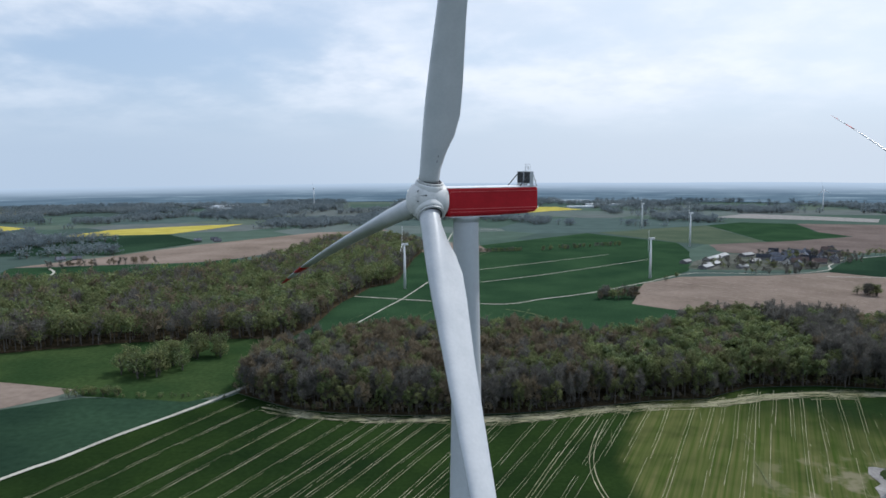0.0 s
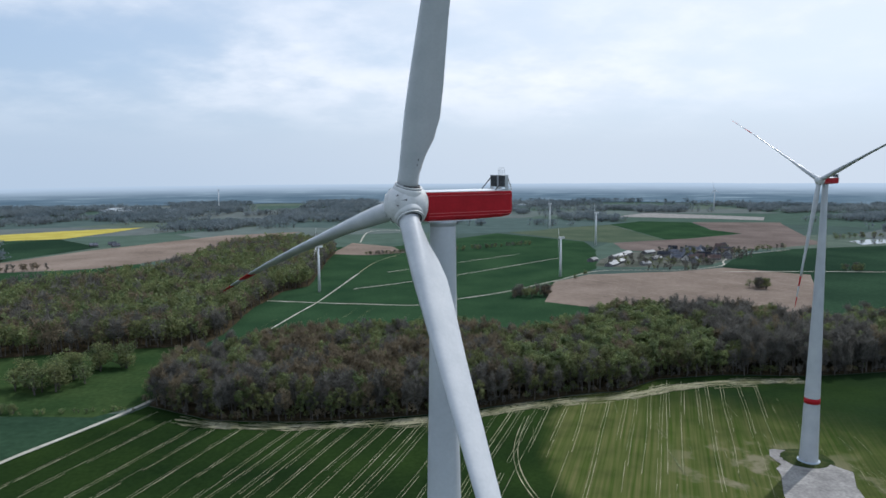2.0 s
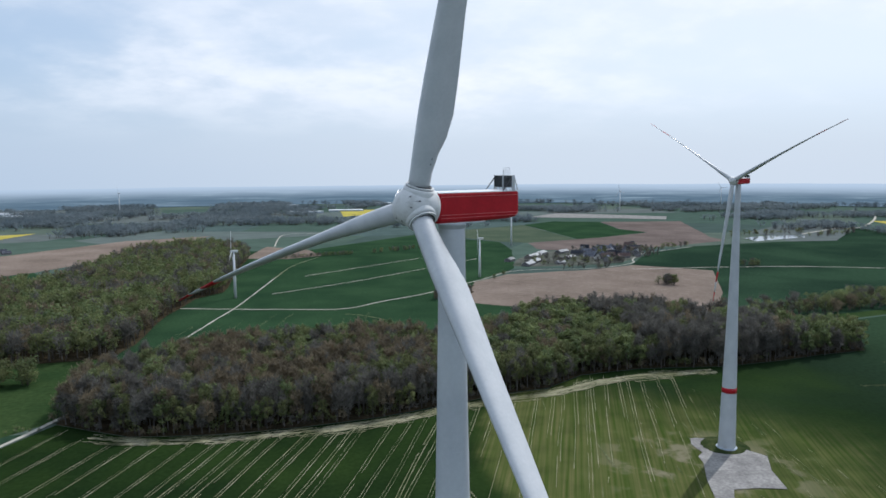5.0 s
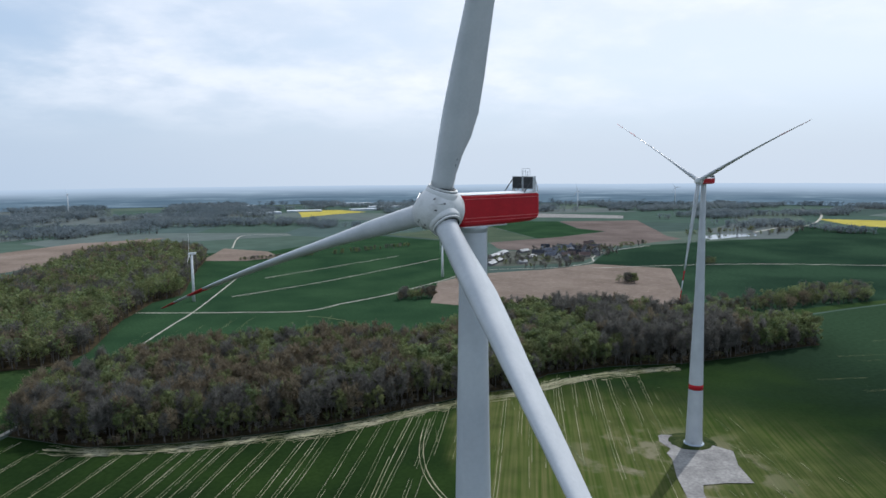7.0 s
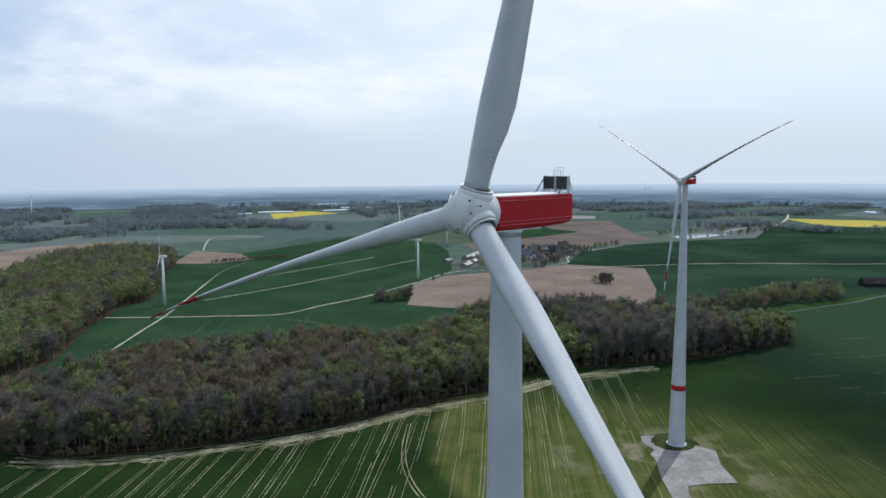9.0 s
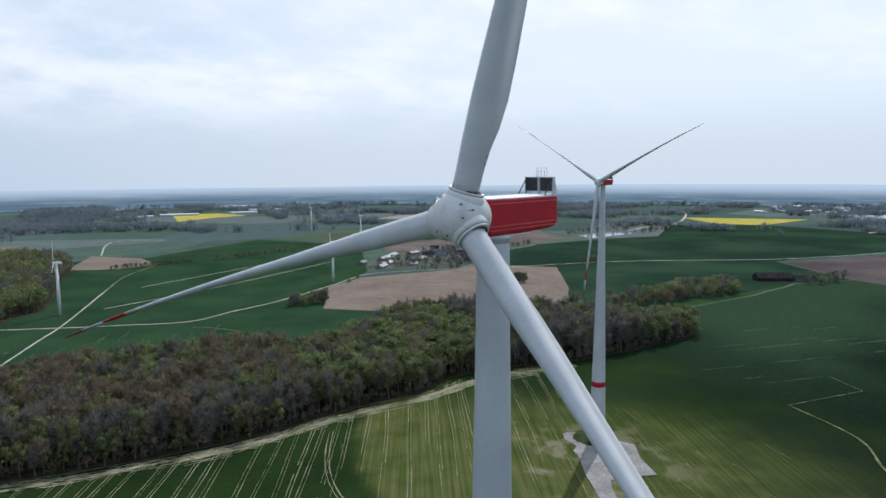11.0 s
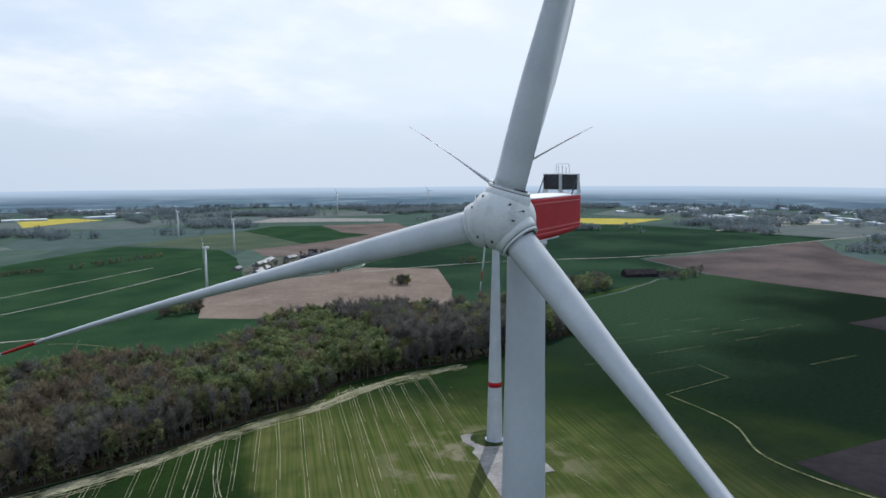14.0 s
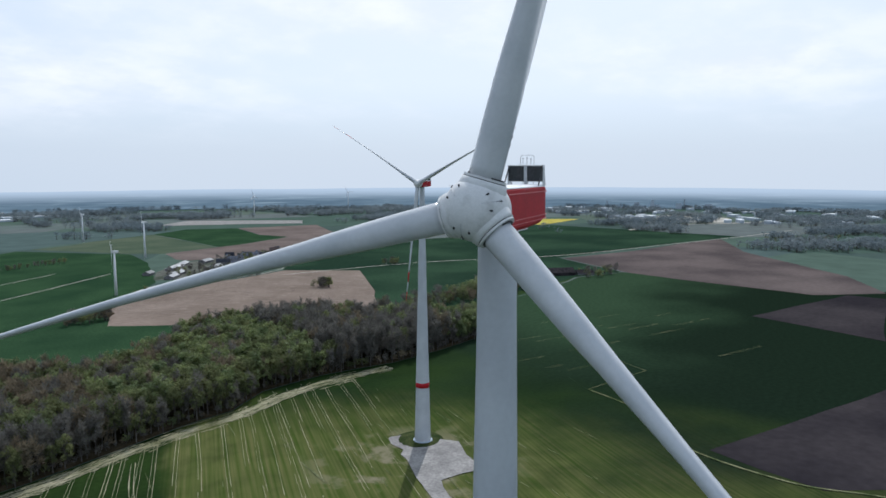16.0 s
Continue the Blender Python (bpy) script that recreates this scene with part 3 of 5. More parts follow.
patch("village_ground", [(365, 1150), (400, 1130), (480, 1125), (560, 1135), (640, 1200), (700, 1300), (715, 1370), (640, 1365), (560, 1345), (480, 1320), (400, 1230)], M_YARD, 0.36, "grey-green yards and gardens of the village", "ground")
lane("west_track", [(-420, 60), (-330, 225), (-260, 357), (-244, 383), (-228, 418), (-207, 455), (-188, 491), (-172, 528)], 3.4, "white gravel farm track beside wheat")
lane("far_west_track", [(-640, 880), (-656, 932), (-675, 1083), (-720, 1150)], 4, "pale farm track")
lane("field_strip", [(7, 1123), (269, 1325)], 1.9, "pale bare strip in green crop", M_TRACK)
lane("field_strip", [(-42, 972), (100, 1066), (337, 1264)], 1.9, "pale bare strip in green crop", M_TRACK)
lane("farm_lane", [(-200, 925), (-169, 905), (-70, 873), (-30, 863), (45, 847), (98, 882), (166, 925), (262, 1010), (357, 1093), (490, 1085), (580, 1125), (612, 1180), (683, 1255), (826, 1322)], 2.6, "pale farm lane to the village")
lane("turbine_track", [(-125, 730), (-102, 820), (-81, 901), (-39, 1117)], 2.0, "pale gravel track past a turbine")
lane("field_track", [(-47, 1575), (-22, 1852), (96, 1838)], 3.0, "pale farm track")
lane("faint_track", [(-39, 1117), (-10, 1250), (40, 1360)], 1.2, "faint wheel track in the crop", M_STRAW)
patch("copse_meadow", [(497, 528), (560, 645), (745, 672), (880, 712), (900, 780), (770, 790), (590, 770), (430, 715), (440, 630)], M_MEADOW, 0.19, "grass beside a copse", "meadow")
lane("field_path", [(45, 815), (64, 803), (93, 763), (125, 690)], 1.6, "faint path in the crop", M_FAINT)
lane("east_lane", [(545, 1060), (818, 1020), (1102, 907), (1417, 870), (1794, 834), (2100, 820)], 3.2, "narrow asphalt lane between fields")
lane("rape_lane", [(2100, 2250), (1950, 1989), (1576, 1645), (1437, 1603), (1250, 1500)], 7, "pale country road")
lane("south_track", [(378, 90), (367, 140), (349, 181), (353, 246), (389, 291), (405, 354)], 1.6, "worn track on the field margin", M_FAINT)
lane("field_mark", [(405, 354), (446, 352), (484, 350)], 0.7, "bare wheel mark in the crop", M_FAINT)
lane("field_mark", [(484, 350), (489, 366), (497, 388)], 0.6, "bare wheel mark in the crop", M_FAINT)
patch("crane_pad", [(227, 383), (222, 362), (214, 349), (193, 305), (175, 262), (183, 258), (201, 300), (210, 315), (238, 309), (256, 348), (250, 366), (238, 380)], M_GRAVEL, 0.55,
      "pale grey gravel crane pad", "hardstanding")


def mound():
    """Low earth ring round the tower's foot."""
    verts, faces = [], []
    for r, z in ((5.0, 1.4), (9.5, 1.2), (13.5, 0.5), (16, 0.05)):
        verts += [(240 + (r + (1.5 * noise.noise(Vector((i, r, 0))) if r > 6 else 0)) * math.cos(i * math.pi / 18), 364 + r * math.sin(i * math.pi / 18) + (4 if r > 6 else 0), z) for i in range(36)]
    for j in range(3):
        faces += [(j * 36 + i, (j + 1) * 36 + i, (j + 1) * 36 + (i + 1) % 36, j * 36 + (i + 1) % 36) for i in range(36)]
    structure(new("earth_mound", mesh_from("earth_mound", verts, faces, M_MOUND, True)), "dark grassy earth mound round the tower foot", "ground")


mound()


def inside(p, poly):
    x, y, odd = p[0], p[1], False
    for i in range(len(poly)):
        (x1, y1), (x2, y2) = poly[i - 1], poly[i]
        if (y1 > y) != (y2 > y) and x < (x2 - x1) * (y - y1) / (y2 - y1) + x1:
            odd = not odd
    return odd


# wheel tracks and trampled headland: bare streaks on the wheat
def streaks():
    rnd = random.Random(4)
    pieces = []
    d = Vector((-0.40, -0.917, 0))
    front = smooth_line(FRONT[:10], 3.0)

    def front_y(x):
        p = min(front, key=lambda q: abs(q.x - x))
        return p.y

    x = -165
    while x < 300:
        y0 = front_y(x) - rnd.uniform(3, 9)
        dense = 1
        for side in (-1.0, 1.0):
            for rep in range(dense):
                w = rnd.choice((0.2, 0.3, 0.45)) if x < 90 else rnd.uniform(0.18, 0.36)
                off = side * 1.1 + rnd.uniform(-0.15, 0.15) + (rnd.uniform(-4, 4) if rep else 0)
                pos, end = rnd.uniform(0, 8), (330 if x < 110 else rnd.uniform(60, 200))
                while pos < end:
                    ln = rnd.uniform(25, 110)
                    pts = []
                    for s in range(int(ln / 6) + 2):
                        q = Vector((x + off, y0, 0)) + d * (pos + s * 6)
                        q.x += 1.8 * noise.noise(Vector((q.y * 0.012, x * 0.1, 0))) + 0.1 * rnd.uniform(-1, 1)
                        pts.append(q)
                    pieces.append(ribbon(pts, w * 0.8, 0.30, 0.15))
                    pos += ln + rnd.choice((1, 2, 5, 18))
        x += rnd.choice((8, 12, 15, 21)) if x < 90 else rnd.choice((9, 12, 16))
    # curved double wheel mark in the wheat
    for cx, w in ((92, 26), (94.5, 26)):
        pts = [Vector((cx - w * math.sin(s / 20 * 2.6) * 0.9, 455 - s * 7.5, 0)) for s in range(21)]
        pieces.append(ribbon(pts, 0.45, 0.34, 0.6))
    v, f = merged(*pieces)
    tagged(new("wheel_marks", mesh_from("wheel_marks", v, f, M_STRAW)), "pale bare wheel tracks through the wheat", "wheel tracks", kind="stuff")
    pieces = []
    band = smooth_line([(-150, 474), (-123, 463), (-70, 453), (-15, 453), (40, 459), (93, 472), (133, 483), (176, 489), (229, 506), (283, 511), (330, 508)], 3.0)
    for k in range(560):
        i = rnd.randrange(len(band) - 4)
        ln = rnd.randrange(3, 14)
        off = rnd.gauss(-0.8, 3.6)
        seg = [p + Vector((0.3 * rnd.uniform(-1, 1), off + 0.5 * rnd.uniform(-1, 1) + j * rnd.uniform(-0.12, 0.12), 0)) for j, p in enumerate(band[i:i + ln])]
        if len(seg) > 2:
            pieces.append(ribbon(seg, rnd.uniform(0.22, 0.7), 0.36 + 0.0004 * k, 0.6))
    v, f = merged(*pieces)
    tagged(new("headland_streaks", mesh_from("headland_streaks", v, f, M_STRAW)), "pale trampled strip along the wood edge", "bare soil", kind="stuff")
    pieces = []
    for k in range(110):
        x, y = rnd.gauss(225, 45), rnd.gauss(340, 60)
        if y > 480 or math.hypot(x - 240, y - 364) < 12:
            continue
        q = (d + Vector((rnd.uniform(-0.1, 0.4), 0, 0))).normalized()
        seg = [Vector((x, y, 0)) + q * (s * 4) for s in range(rnd.randrange(2, 9))]
        pieces.append(ribbon(seg, rnd.uniform(0.15, 0.5), 0.38 + 0.0005 * k, 0.7))
    # wheel lines of the eastern field, broken, side by side
    for k in range(15):
        y0 = 300 + 15.5 * k
        x, end = 390 + 4 * k + rnd.uniform(0, 60), 640 + 6 * k
        while x < end:
            ln = rnd.randrange(3, 15)
            if rnd.random() < 0.4:
                for o in (-1.0, 1.0):
                    seg = [Vector((x + q * 6, y0 + 58 - 0.16 * (x + q * 6 - 390) + o + 0.3 * rnd.uniform(-1, 1), 0)) for q in range(ln)]
                    pieces.append(ribbon(seg, rnd.uniform(0.25, 0.42), 0.38 + 0.0008 * k, 0.35))
            x += ln * 6 + rnd.uniform(15, 90)
    v, f = merged(*pieces)
    tagged(new("scattered_marks", mesh_from("scattered_marks", v, f, M_FAINT)), "faint bare streaks scattered in the crop", "bare soil", kind="stuff")
    pieces = []
    for k in range(9):
        x0 = -150 + 24 * k + rnd.uniform(-4, 4)
        pts = [Vector((x0 + s * 2.6, 690 + s * 9 + (20 if x0 > 0 else 0), 0)) for s in range(rnd.randrange(8, 18))]
        for o in (-1.1, 1.1):
            pieces.append(ribbon([v + Vector((o, 0, 0)) for v in pts], rnd.uniform(0.12, 0.28), 0.4, 0.7))
    v, f = merged(*pieces)
    tagged(new("tramlines", mesh_from("tramlines", v, f, M_FAINT)), "faint wheel lines in green crop", "wheel tracks", kind="stuff")
    pieces = []
    field = [(203, 851), (255, 1000), (326, 1060), (466, 1070), (572, 1104), (668, 1013), (560, 830), (458, 690), (369, 740), (284, 789)]
    for k in range(-6, 60):
        base = Vector((225, 1010, 0)) + Vector((0.79, 0.61, 0)) * (k * 7.5 + rnd.uniform(-2, 2))
        s = -60
        while s < 420:
            ln = rnd.randrange(4, 22)
            seg = [base + Vector((0.61, -0.79, 0)) * (s + j * 8) + Vector((rnd.uniform(-0.3, 0.3), 0, 0)) for j in range(ln)]
            seg = [v for v in seg if inside((v.x, v.y), field)]
            if len(seg) > 2:
                pieces.append(ribbon(seg, rnd.uniform(0.6, 2.4), 0.5, 0.4))
            s += ln * 8 + rnd.choice((4, 10, 30))
    v, f = merged(*pieces)
    tagged(new("plough_lines", mesh_from("plough_lines", v, f, M_FURROW)), "pale furrow lines in brown soil", "furrows", kind="stuff")


streaks()


# ---- trees ----
def bar_quads(a, b, r0, r1, k=5):
    a, b = Vector(a), Vector(b)
    q = (b - a).to_track_quat("Z", "Y").to_matrix()
    c = [q @ Vector((math.cos(2 * math.pi * i / k), math.sin(2 * math.pi * i / k), 0)) for i in range(k)]
    return [[a + c[i] * r0, a + c[(i + 1) % k] * r0, b + c[(i + 1) % k] * r1, b + c[i] * r1] for i in range(k)]


def tree_arrays(kind, seed, leaves, low=False):
    """A tree 22 m tall (or a low round one): quads of the trunk with its limbs, and of the crown."""
    rnd = random.Random(seed)
    h = 22.0
    lean = Vector((rnd.uniform(-0.6, 0.6), rnd.uniform(-0.6, 0.6), 0))
    peak = 0.62 if low else 0.85
    mid, top = Vector((0, 0, h * 0.45)) + lean, Vector((0, 0, h * peak)) + lean * 1.5
    wood = bar_quads((0, 0, -0.3), mid, 0.38, 0.24) + bar_quads(mid, top, 0.24, 0.07)
    tips = [top]
    limbs = 12 if low else 15
    narrow = 0.72 if kind == "bare" else 1.0
    for i in range(limbs):
        z = rnd.uniform(0.02, 0.5) if low else 0.26 + 0.52 * (i + rnd.random()) / limbs
        base = Vector((0, 0, h * z)) + lean * (z / 0.45)
        a, reach = i * 2.4 + rnd.uniform(-0.5, 0.5), rnd.uniform(1.6, 4.4) * narrow * (1.0 if low else 1.25 - 0.5 * i / limbs)
        tip = base + Vector((reach * math.cos(a), reach * math.sin(a), rnd.uniform(2.5, 5.5)))
        wood += bar_quads(base, tip, 0.14, 0.04, 4)
        tips.append(tip)
    crown = []
    for i in range(leaves):
        t = tips[i % len(tips)]
        v = Vector((rnd.gauss(0, 1), rnd.gauss(0, 1), rnd.gauss(0, 1))).normalized()
        if kind in ("green", "olive"):
            spread = 2.5 if low else 1.75
            c = t + Vector((v.x * spread, v.y * spread, v.z * 2.3)) * rnd.uniform(0.4, 1.1)
            s, s2 = rnd.uniform(0.32, 0.66), rnd.uniform(0.28, 0.58)
            tilt = (v + Vector((rnd.gauss(0, 0.35), rnd.gauss(0, 0.35), rnd.gauss(0, 0.35)))).normalized()
            u = tilt.cross(Vector((rnd.gauss(0, 1), rnd.gauss(0, 1), rnd.gauss(0, 1)))).normalized()
            w = u.cross(tilt).normalized()
            crown.append([c + u * s, c - u * s * 0.5 + w * s2, c - u * s * 0.6 - w * s2])
        else:
            c = t + Vector((v.x * 1.8, v.y * 1.8, v.z * 2.6)) * rnd.uniform(0.2, 1.1)
            u = (v + Vector((0, 0, 0.9))).normalized()
            w = u.cross(Vector((rnd.gauss(0, 1), rnd.gauss(0, 1), 0.1))).normalized()
            ln, s = rnd.uniform(0.8, 1.9), rnd.uniform(0.09, 0.22) * (1.35 if kind == "brown" else 1.0)
            crown.append([c - u * ln * 0.6 - w * s, c - u * ln * 0.5 + w * s, c + u * ln])
    return np.array([[tuple(p) for p in q] for q in wood], np.float32), np.array([[tuple(p) for p in q] for q in crown], np.float32)


KINDS = ("green", "olive", "brown", "bare")
FULL = {k: [tree_arrays(k, 10 * i + j, 880) for j in range(4)] for i, k in enumerate(KINDS)}
LIGHT = {k: [tree_arrays(k, 100 + 10 * i + j, 170) for j in range(3)] for i, k in enumerate(KINDS)}
LOW = {k: [tree_arrays(k, 200 + 10 * i + j, 460, True) for j in range(3)] for i, k in enumerate(KINDS)}
LIGHT = {k: [(a[:9], (c - c.mean(1, keepdims=True)) * 1.75 + c.mean(1, keepdims=True)) for a, c in LIGHT[k]] for k in KINDS}
TREE_WORDS = {"green": "broadleaf tree in fresh yellow-green leaf", "olive": "broadleaf tree in thin olive young leaf",
              "brown": "broadleaf tree with reddish brown buds", "bare": "tall bare grey-brown tree at the wood edge"}
TREE_MESH = {k: [(quads_mesh("trunk", a, M_TRUNK), quads_mesh("crown", c, M_LEAF[k], 3)) for a, c in FULL[k]] for k in KINDS}

LOW_MESH = {k: [(quads_mesh("trunk", a, M_TRUNK), quads_mesh("crown", c, M_LEAF[k], 3)) for a, c in LOW[k]] for k in KINDS}


def single_tree(kind, j, x, y, s, turn, group="trees at the wood edge", label="", low=False):
    wood, crown = LOW_MESH[kind][j % 3] if low else TREE_MESH[kind][j % 4]
    wide = 1.35 if low else 1.1
    ob = empty("tree", Matrix.Translation((x, y, 0)) @ Matrix.Rotation(turn, 4, "Z") @ Matrix.Diagonal((s * wide, s * wide, s, 1)))
    part("trunk", wood, ob)
    part("crown", crown, ob)
    return tagged(ob, label or TREE_WORDS[kind], "tree", group)


def wood_stuff(name, trees, source, label, bushy=1.0, leaf=None):
    """Many trees as one mesh for the trunks and one a leaf kind. trees: kind, x, y, scale, turn."""
    wood, crowns = [], {k: [] for k in KINDS}
    for i, (kind, x, y, s, turn) in enumerate(trees):
        a, c = source[kind][i % len(source[kind])]
        ct, st = math.cos(turn) * s, math.sin(turn) * s
        m = np.array(((ct * bushy, -st * bushy, 0), (st * bushy, ct * bushy, 0), (0, 0, s)), np.float32)
        z = rise(x, y)
        wood.append(a @ m.T + np.array((x, y, z), np.float32))
        crowns[kind].append(c @ m.T + np.array((x, y, z), np.float32))
    tagged(new(name + "_trunks", quads_mesh(name + "_trunks", np.concatenate(wood), M_TRUNK)), "trunks and limbs of " + label, "woodland", kind="stuff")
    for k in KINDS:
        if crowns[k]:
            tagged(new(name + "_crowns", quads_mesh(name + "_crowns", np.concatenate(crowns[k]), leaf or M_LEAF[k], 3)), {"green": "fresh green", "olive": "olive young", "brown": "reddish brown budding", "bare": "bare twiggy"}[k] + " crowns of " + label, "woodland", kind="stuff")


def scatter(poly, gap, seed):
    rnd = random.Random(seed)
    xs, ys = [p[0] for p in poly], [p[1] for p in poly]
    out, y, row = [], min(ys), 0
    while y < max(ys):
        x = min(xs) + (gap / 2 if row % 2 else 0)
        while x < max(xs):
            p = (x + rnd.uniform(-0.42, 0.42) * gap, y + rnd.uniform(-0.42, 0.42) * gap)
            if inside(p, poly):
                out.append(p)
            x += gap
        y += gap * 0.87
        row += 1
    return out


def pick(rnd, shares):
    return rnd.choices(KINDS, shares)[0]


BACK = [(528, 570), (470, 600), (400, 640), (340, 690), (256, 725), (178, 655), (115, 606), (69, 660), (-15, 650), (-71, 652), (-123, 630), (-168, 585)]
WOOD = FRONT + BACK
patch("forest_floor", WOOD, M_FOREST_FLOOR, 0.6, "dark leaf litter under the wood", "forest floor")


def main_wood():
    rnd = random.Random(21)
    things, stuff = [], []
    front = smooth_line(FRONT, 4.0)
    for x, y in scatter(WOOD, 7.9, 5):
        v = noise.noise(Vector((x * 0.012, y * 0.012, 1.0)))
        w = noise.noise(Vector((x * 0.03, y * 0.03, 11.0)))
        if x < 95:
            shares = (0.06, 0.16, 0.68, 0.10) if v + 0.5 * w > 0.08 else (0.30, 0.45, 0.10, 0.15) if w > 0.05 else (0.06, 0.26, 0.16, 0.52)
        elif x < 290:
            shares = (0.66, 0.26, 0.03, 0.05) if v + w > -0.1 else (0.15, 0.50, 0.15, 0.20)
        elif x < 420:
            shares = (0.03, 0.10, 0.07, 0.80)
        else:
            shares = (0.52, 0.26, 0.04, 0.18)
        near = min((p.x - x) ** 2 + (p.y - y) ** 2 for p in front) ** 0.5
        if near < 24 and x < 110:
            shares = (0.05, 0.22, 0.18, 0.55)
        elif near < 12 and x < 290:
            shares = (0.20, 0.36, 0.06, 0.38)
        s = rnd.uniform(0.92, 1.4) * (1.15 if 290 < x < 420 else 0.98)
        if near < 6:
            s *= 0.85
        row = (pick(rnd, shares), x, y, s, rnd.uniform(0, 6.28))
        if near < 13 and len(things) < 170:
            things.append(row)
        else:
            stuff.append(row)
    for i, (k, x, y, s, turn) in enumerate(things):
        single_tree(k, i, x, y, s, turn)
    wood_stuff("wood", stuff, FULL, "a mixed wood in early spring", 1.18)
    # undergrowth along the edge
    bushes = [(pick(rnd, (0.10, 0.25, 0.15, 0.50)), p.x + rnd.uniform(-3, 3), p.y + rnd.uniform(1.5, 8), rnd.uniform(0.18, 0.42), rnd.uniform(0, 6.28)) for p in front]
    wood_stuff("edge_shrubs", bushes, LIGHT, "low shrubs along the wood edge", 1.7)


main_wood()

WOOD_WEST = [(-560, 600), (-435, 613), (-347, 651), (-242, 670), (-178, 675), (-168, 720), (-160, 860), (-140, 960), (-108, 1005), (-98, 1300), (-92, 1416), (-172, 1553), (-212, 1536),
             (-302, 1477), (-325, 1272), (-347, 1103), (-445, 1005), (-563, 942), (-650, 905), (-760, 800)]
patch("forest_floor", WOOD_WEST, M_FOREST_FLOOR, 0.6, "dark leaf litter under the western wood", "forest floor")


def other_woods():
    rnd = random.Random(8)
    rows = []
    for x, y in scatter(WOOD_WEST, 9.5, 6):
        v = noise.noise(Vector((x * 0.012, y * 0.012, 5.0)))
        shares = (0.42, 0.45, 0.03, 0.10) if v > 0.0 else (0.10, 0.40, 0.20, 0.30) if v > -0.22 else (0.05, 0.3, 0.10, 0.55)
        rows.append((pick(rnd, shares), x, y, rnd.uniform(0.8, 1.4), rnd.uniform(0, 6.28)))
    wood_stuff("west_wood", rows, LIGHT, "a large mixed wood", 1.25)
    rows = []
    strip = [(440, 640), (530, 672), (619, 680), (743, 690), (765, 715), (770, 750), (690, 748), (599, 722), (480, 690)]
    for x, y in scatter(strip, 11.5, 9):
        rows.append((pick(rnd, (0.24, 0.40, 0.10, 0.26)), x, y, rnd.uniform(0.7, 1.4), rnd.uniform(0, 6.28)))
    wood_stuff("copse", rows, LOW, "a yellow-green copse", 1.25)
    # distant woods, denser by chance
    rows = []
    for k in range(70000):
        a, d = rnd.uniform(radians(-4), radians(140)), 1500 + 1880 * rnd.random() ** 0.8
        x, y = d * math.cos(a), d * math.sin(a)
        v = noise.noise(Vector((x * 0.0034, y * 0.0052, 2.0))) + 0.5 * noise.noise(Vector((x * 0.012, y * 0.012, 4.0)))
        if v < (0.0 if a > 1.45 else 0.10) or (d < 2000 and -400 < x < 1500) or len(rows) > 17000:
            continue
        if (-1100 < x < -600 and 1600 < y < 2150) or (100 < x < 500 and 2300 < y < 2900) or (1500 < x < 2150 and 1350 < y < 1900) or (-1500 < x < -1150 and 1750 < y < 2050) or (-700 < x < -200 and y < 1900) or (760 < x < 1290 and y < 2430):
            continue
        rows.append((pick(rnd, (0.2, 0.4, 0.15, 0.25)), x, y, rnd.uniform(0.9, 1.35), rnd.uniform(0, 6.28)))
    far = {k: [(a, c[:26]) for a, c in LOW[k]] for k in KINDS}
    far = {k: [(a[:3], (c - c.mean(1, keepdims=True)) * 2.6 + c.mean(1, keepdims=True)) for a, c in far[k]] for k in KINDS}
    wood_stuff("far_woods", rows, far, "distant woods", 1.9, M_HAZY_LEAF)


other_woods()


def copse_of(points, kinds, lo, hi, seed, group, label=""):
    rnd = random.Random(seed)
    for i, (x, y) in enumerate(points):
        single_tree(rnd.choice(kinds), i, x, y, rnd.uniform(lo, hi), rnd.uniform(0, 6.28), group, label, True)


def copse_stuff(name, points, kinds, lo, hi, seed, label):
    rnd = random.Random(seed)
    wood_stuff(name, [(rnd.choice(kinds), x, y, rnd.uniform(lo, hi), rnd.uniform(0, 6.28)) for x, y in points], LOW, label, 1.3)


def blob(cx, cy, rx, ry, count, seed):
    rnd = random.Random(seed)
    return [(cx + rx * math.sqrt(rnd.random()) * math.cos(a), cy + ry * math.sqrt(rnd.random()) * math.sin(a)) for a in (rnd.uniform(0, 6.28) for _ in range(count))]


def line_of(a, b, count, seed, wide=3):
    rnd = random.Random(seed)
    return [(a[0] + (b[0] - a[0]) * (i + rnd.uniform(-0.3, 0.3)) / count + rnd.uniform(-wide, wide), a[1] + (b[1] - a[1]) * (i + 0.5) / count + rnd.uniform(-wide, wide)) for i in range(count)]


copse_of(blob(-268, 562, 27, 24, 22, 1), ("green", "olive"), 1.0, 1.5, 1, "trees of the meadow copse", "rounded yellow-green tree in the meadow copse")
copse_of(blob(-240, 606, 15, 12, 9, 2), ("green", "olive"), 1.0, 1.5, 2, "trees of the meadow copse", "rounded yellow-green tree in the meadow copse")
copse_of(line_of((-305, 497), (-262, 500), 16, 3, 5), ("olive", "green"), 0.32, 0.5, 3, "hedge shrubs", "low green hedge shrub by the meadow")
copse_of(line_of((-262, 494), (-178, 496), 16, 4, 2), ("olive", "green"), 0.18, 0.34, 4, "hedge shrubs", "low green hedge shrub by the meadow")
copse_of(blob(188, 888, 30, 16, 22, 5), ("bare", "olive", "brown"), 0.6, 1.0, 5, "field corner trees", "small half-bare tree at the field corner")
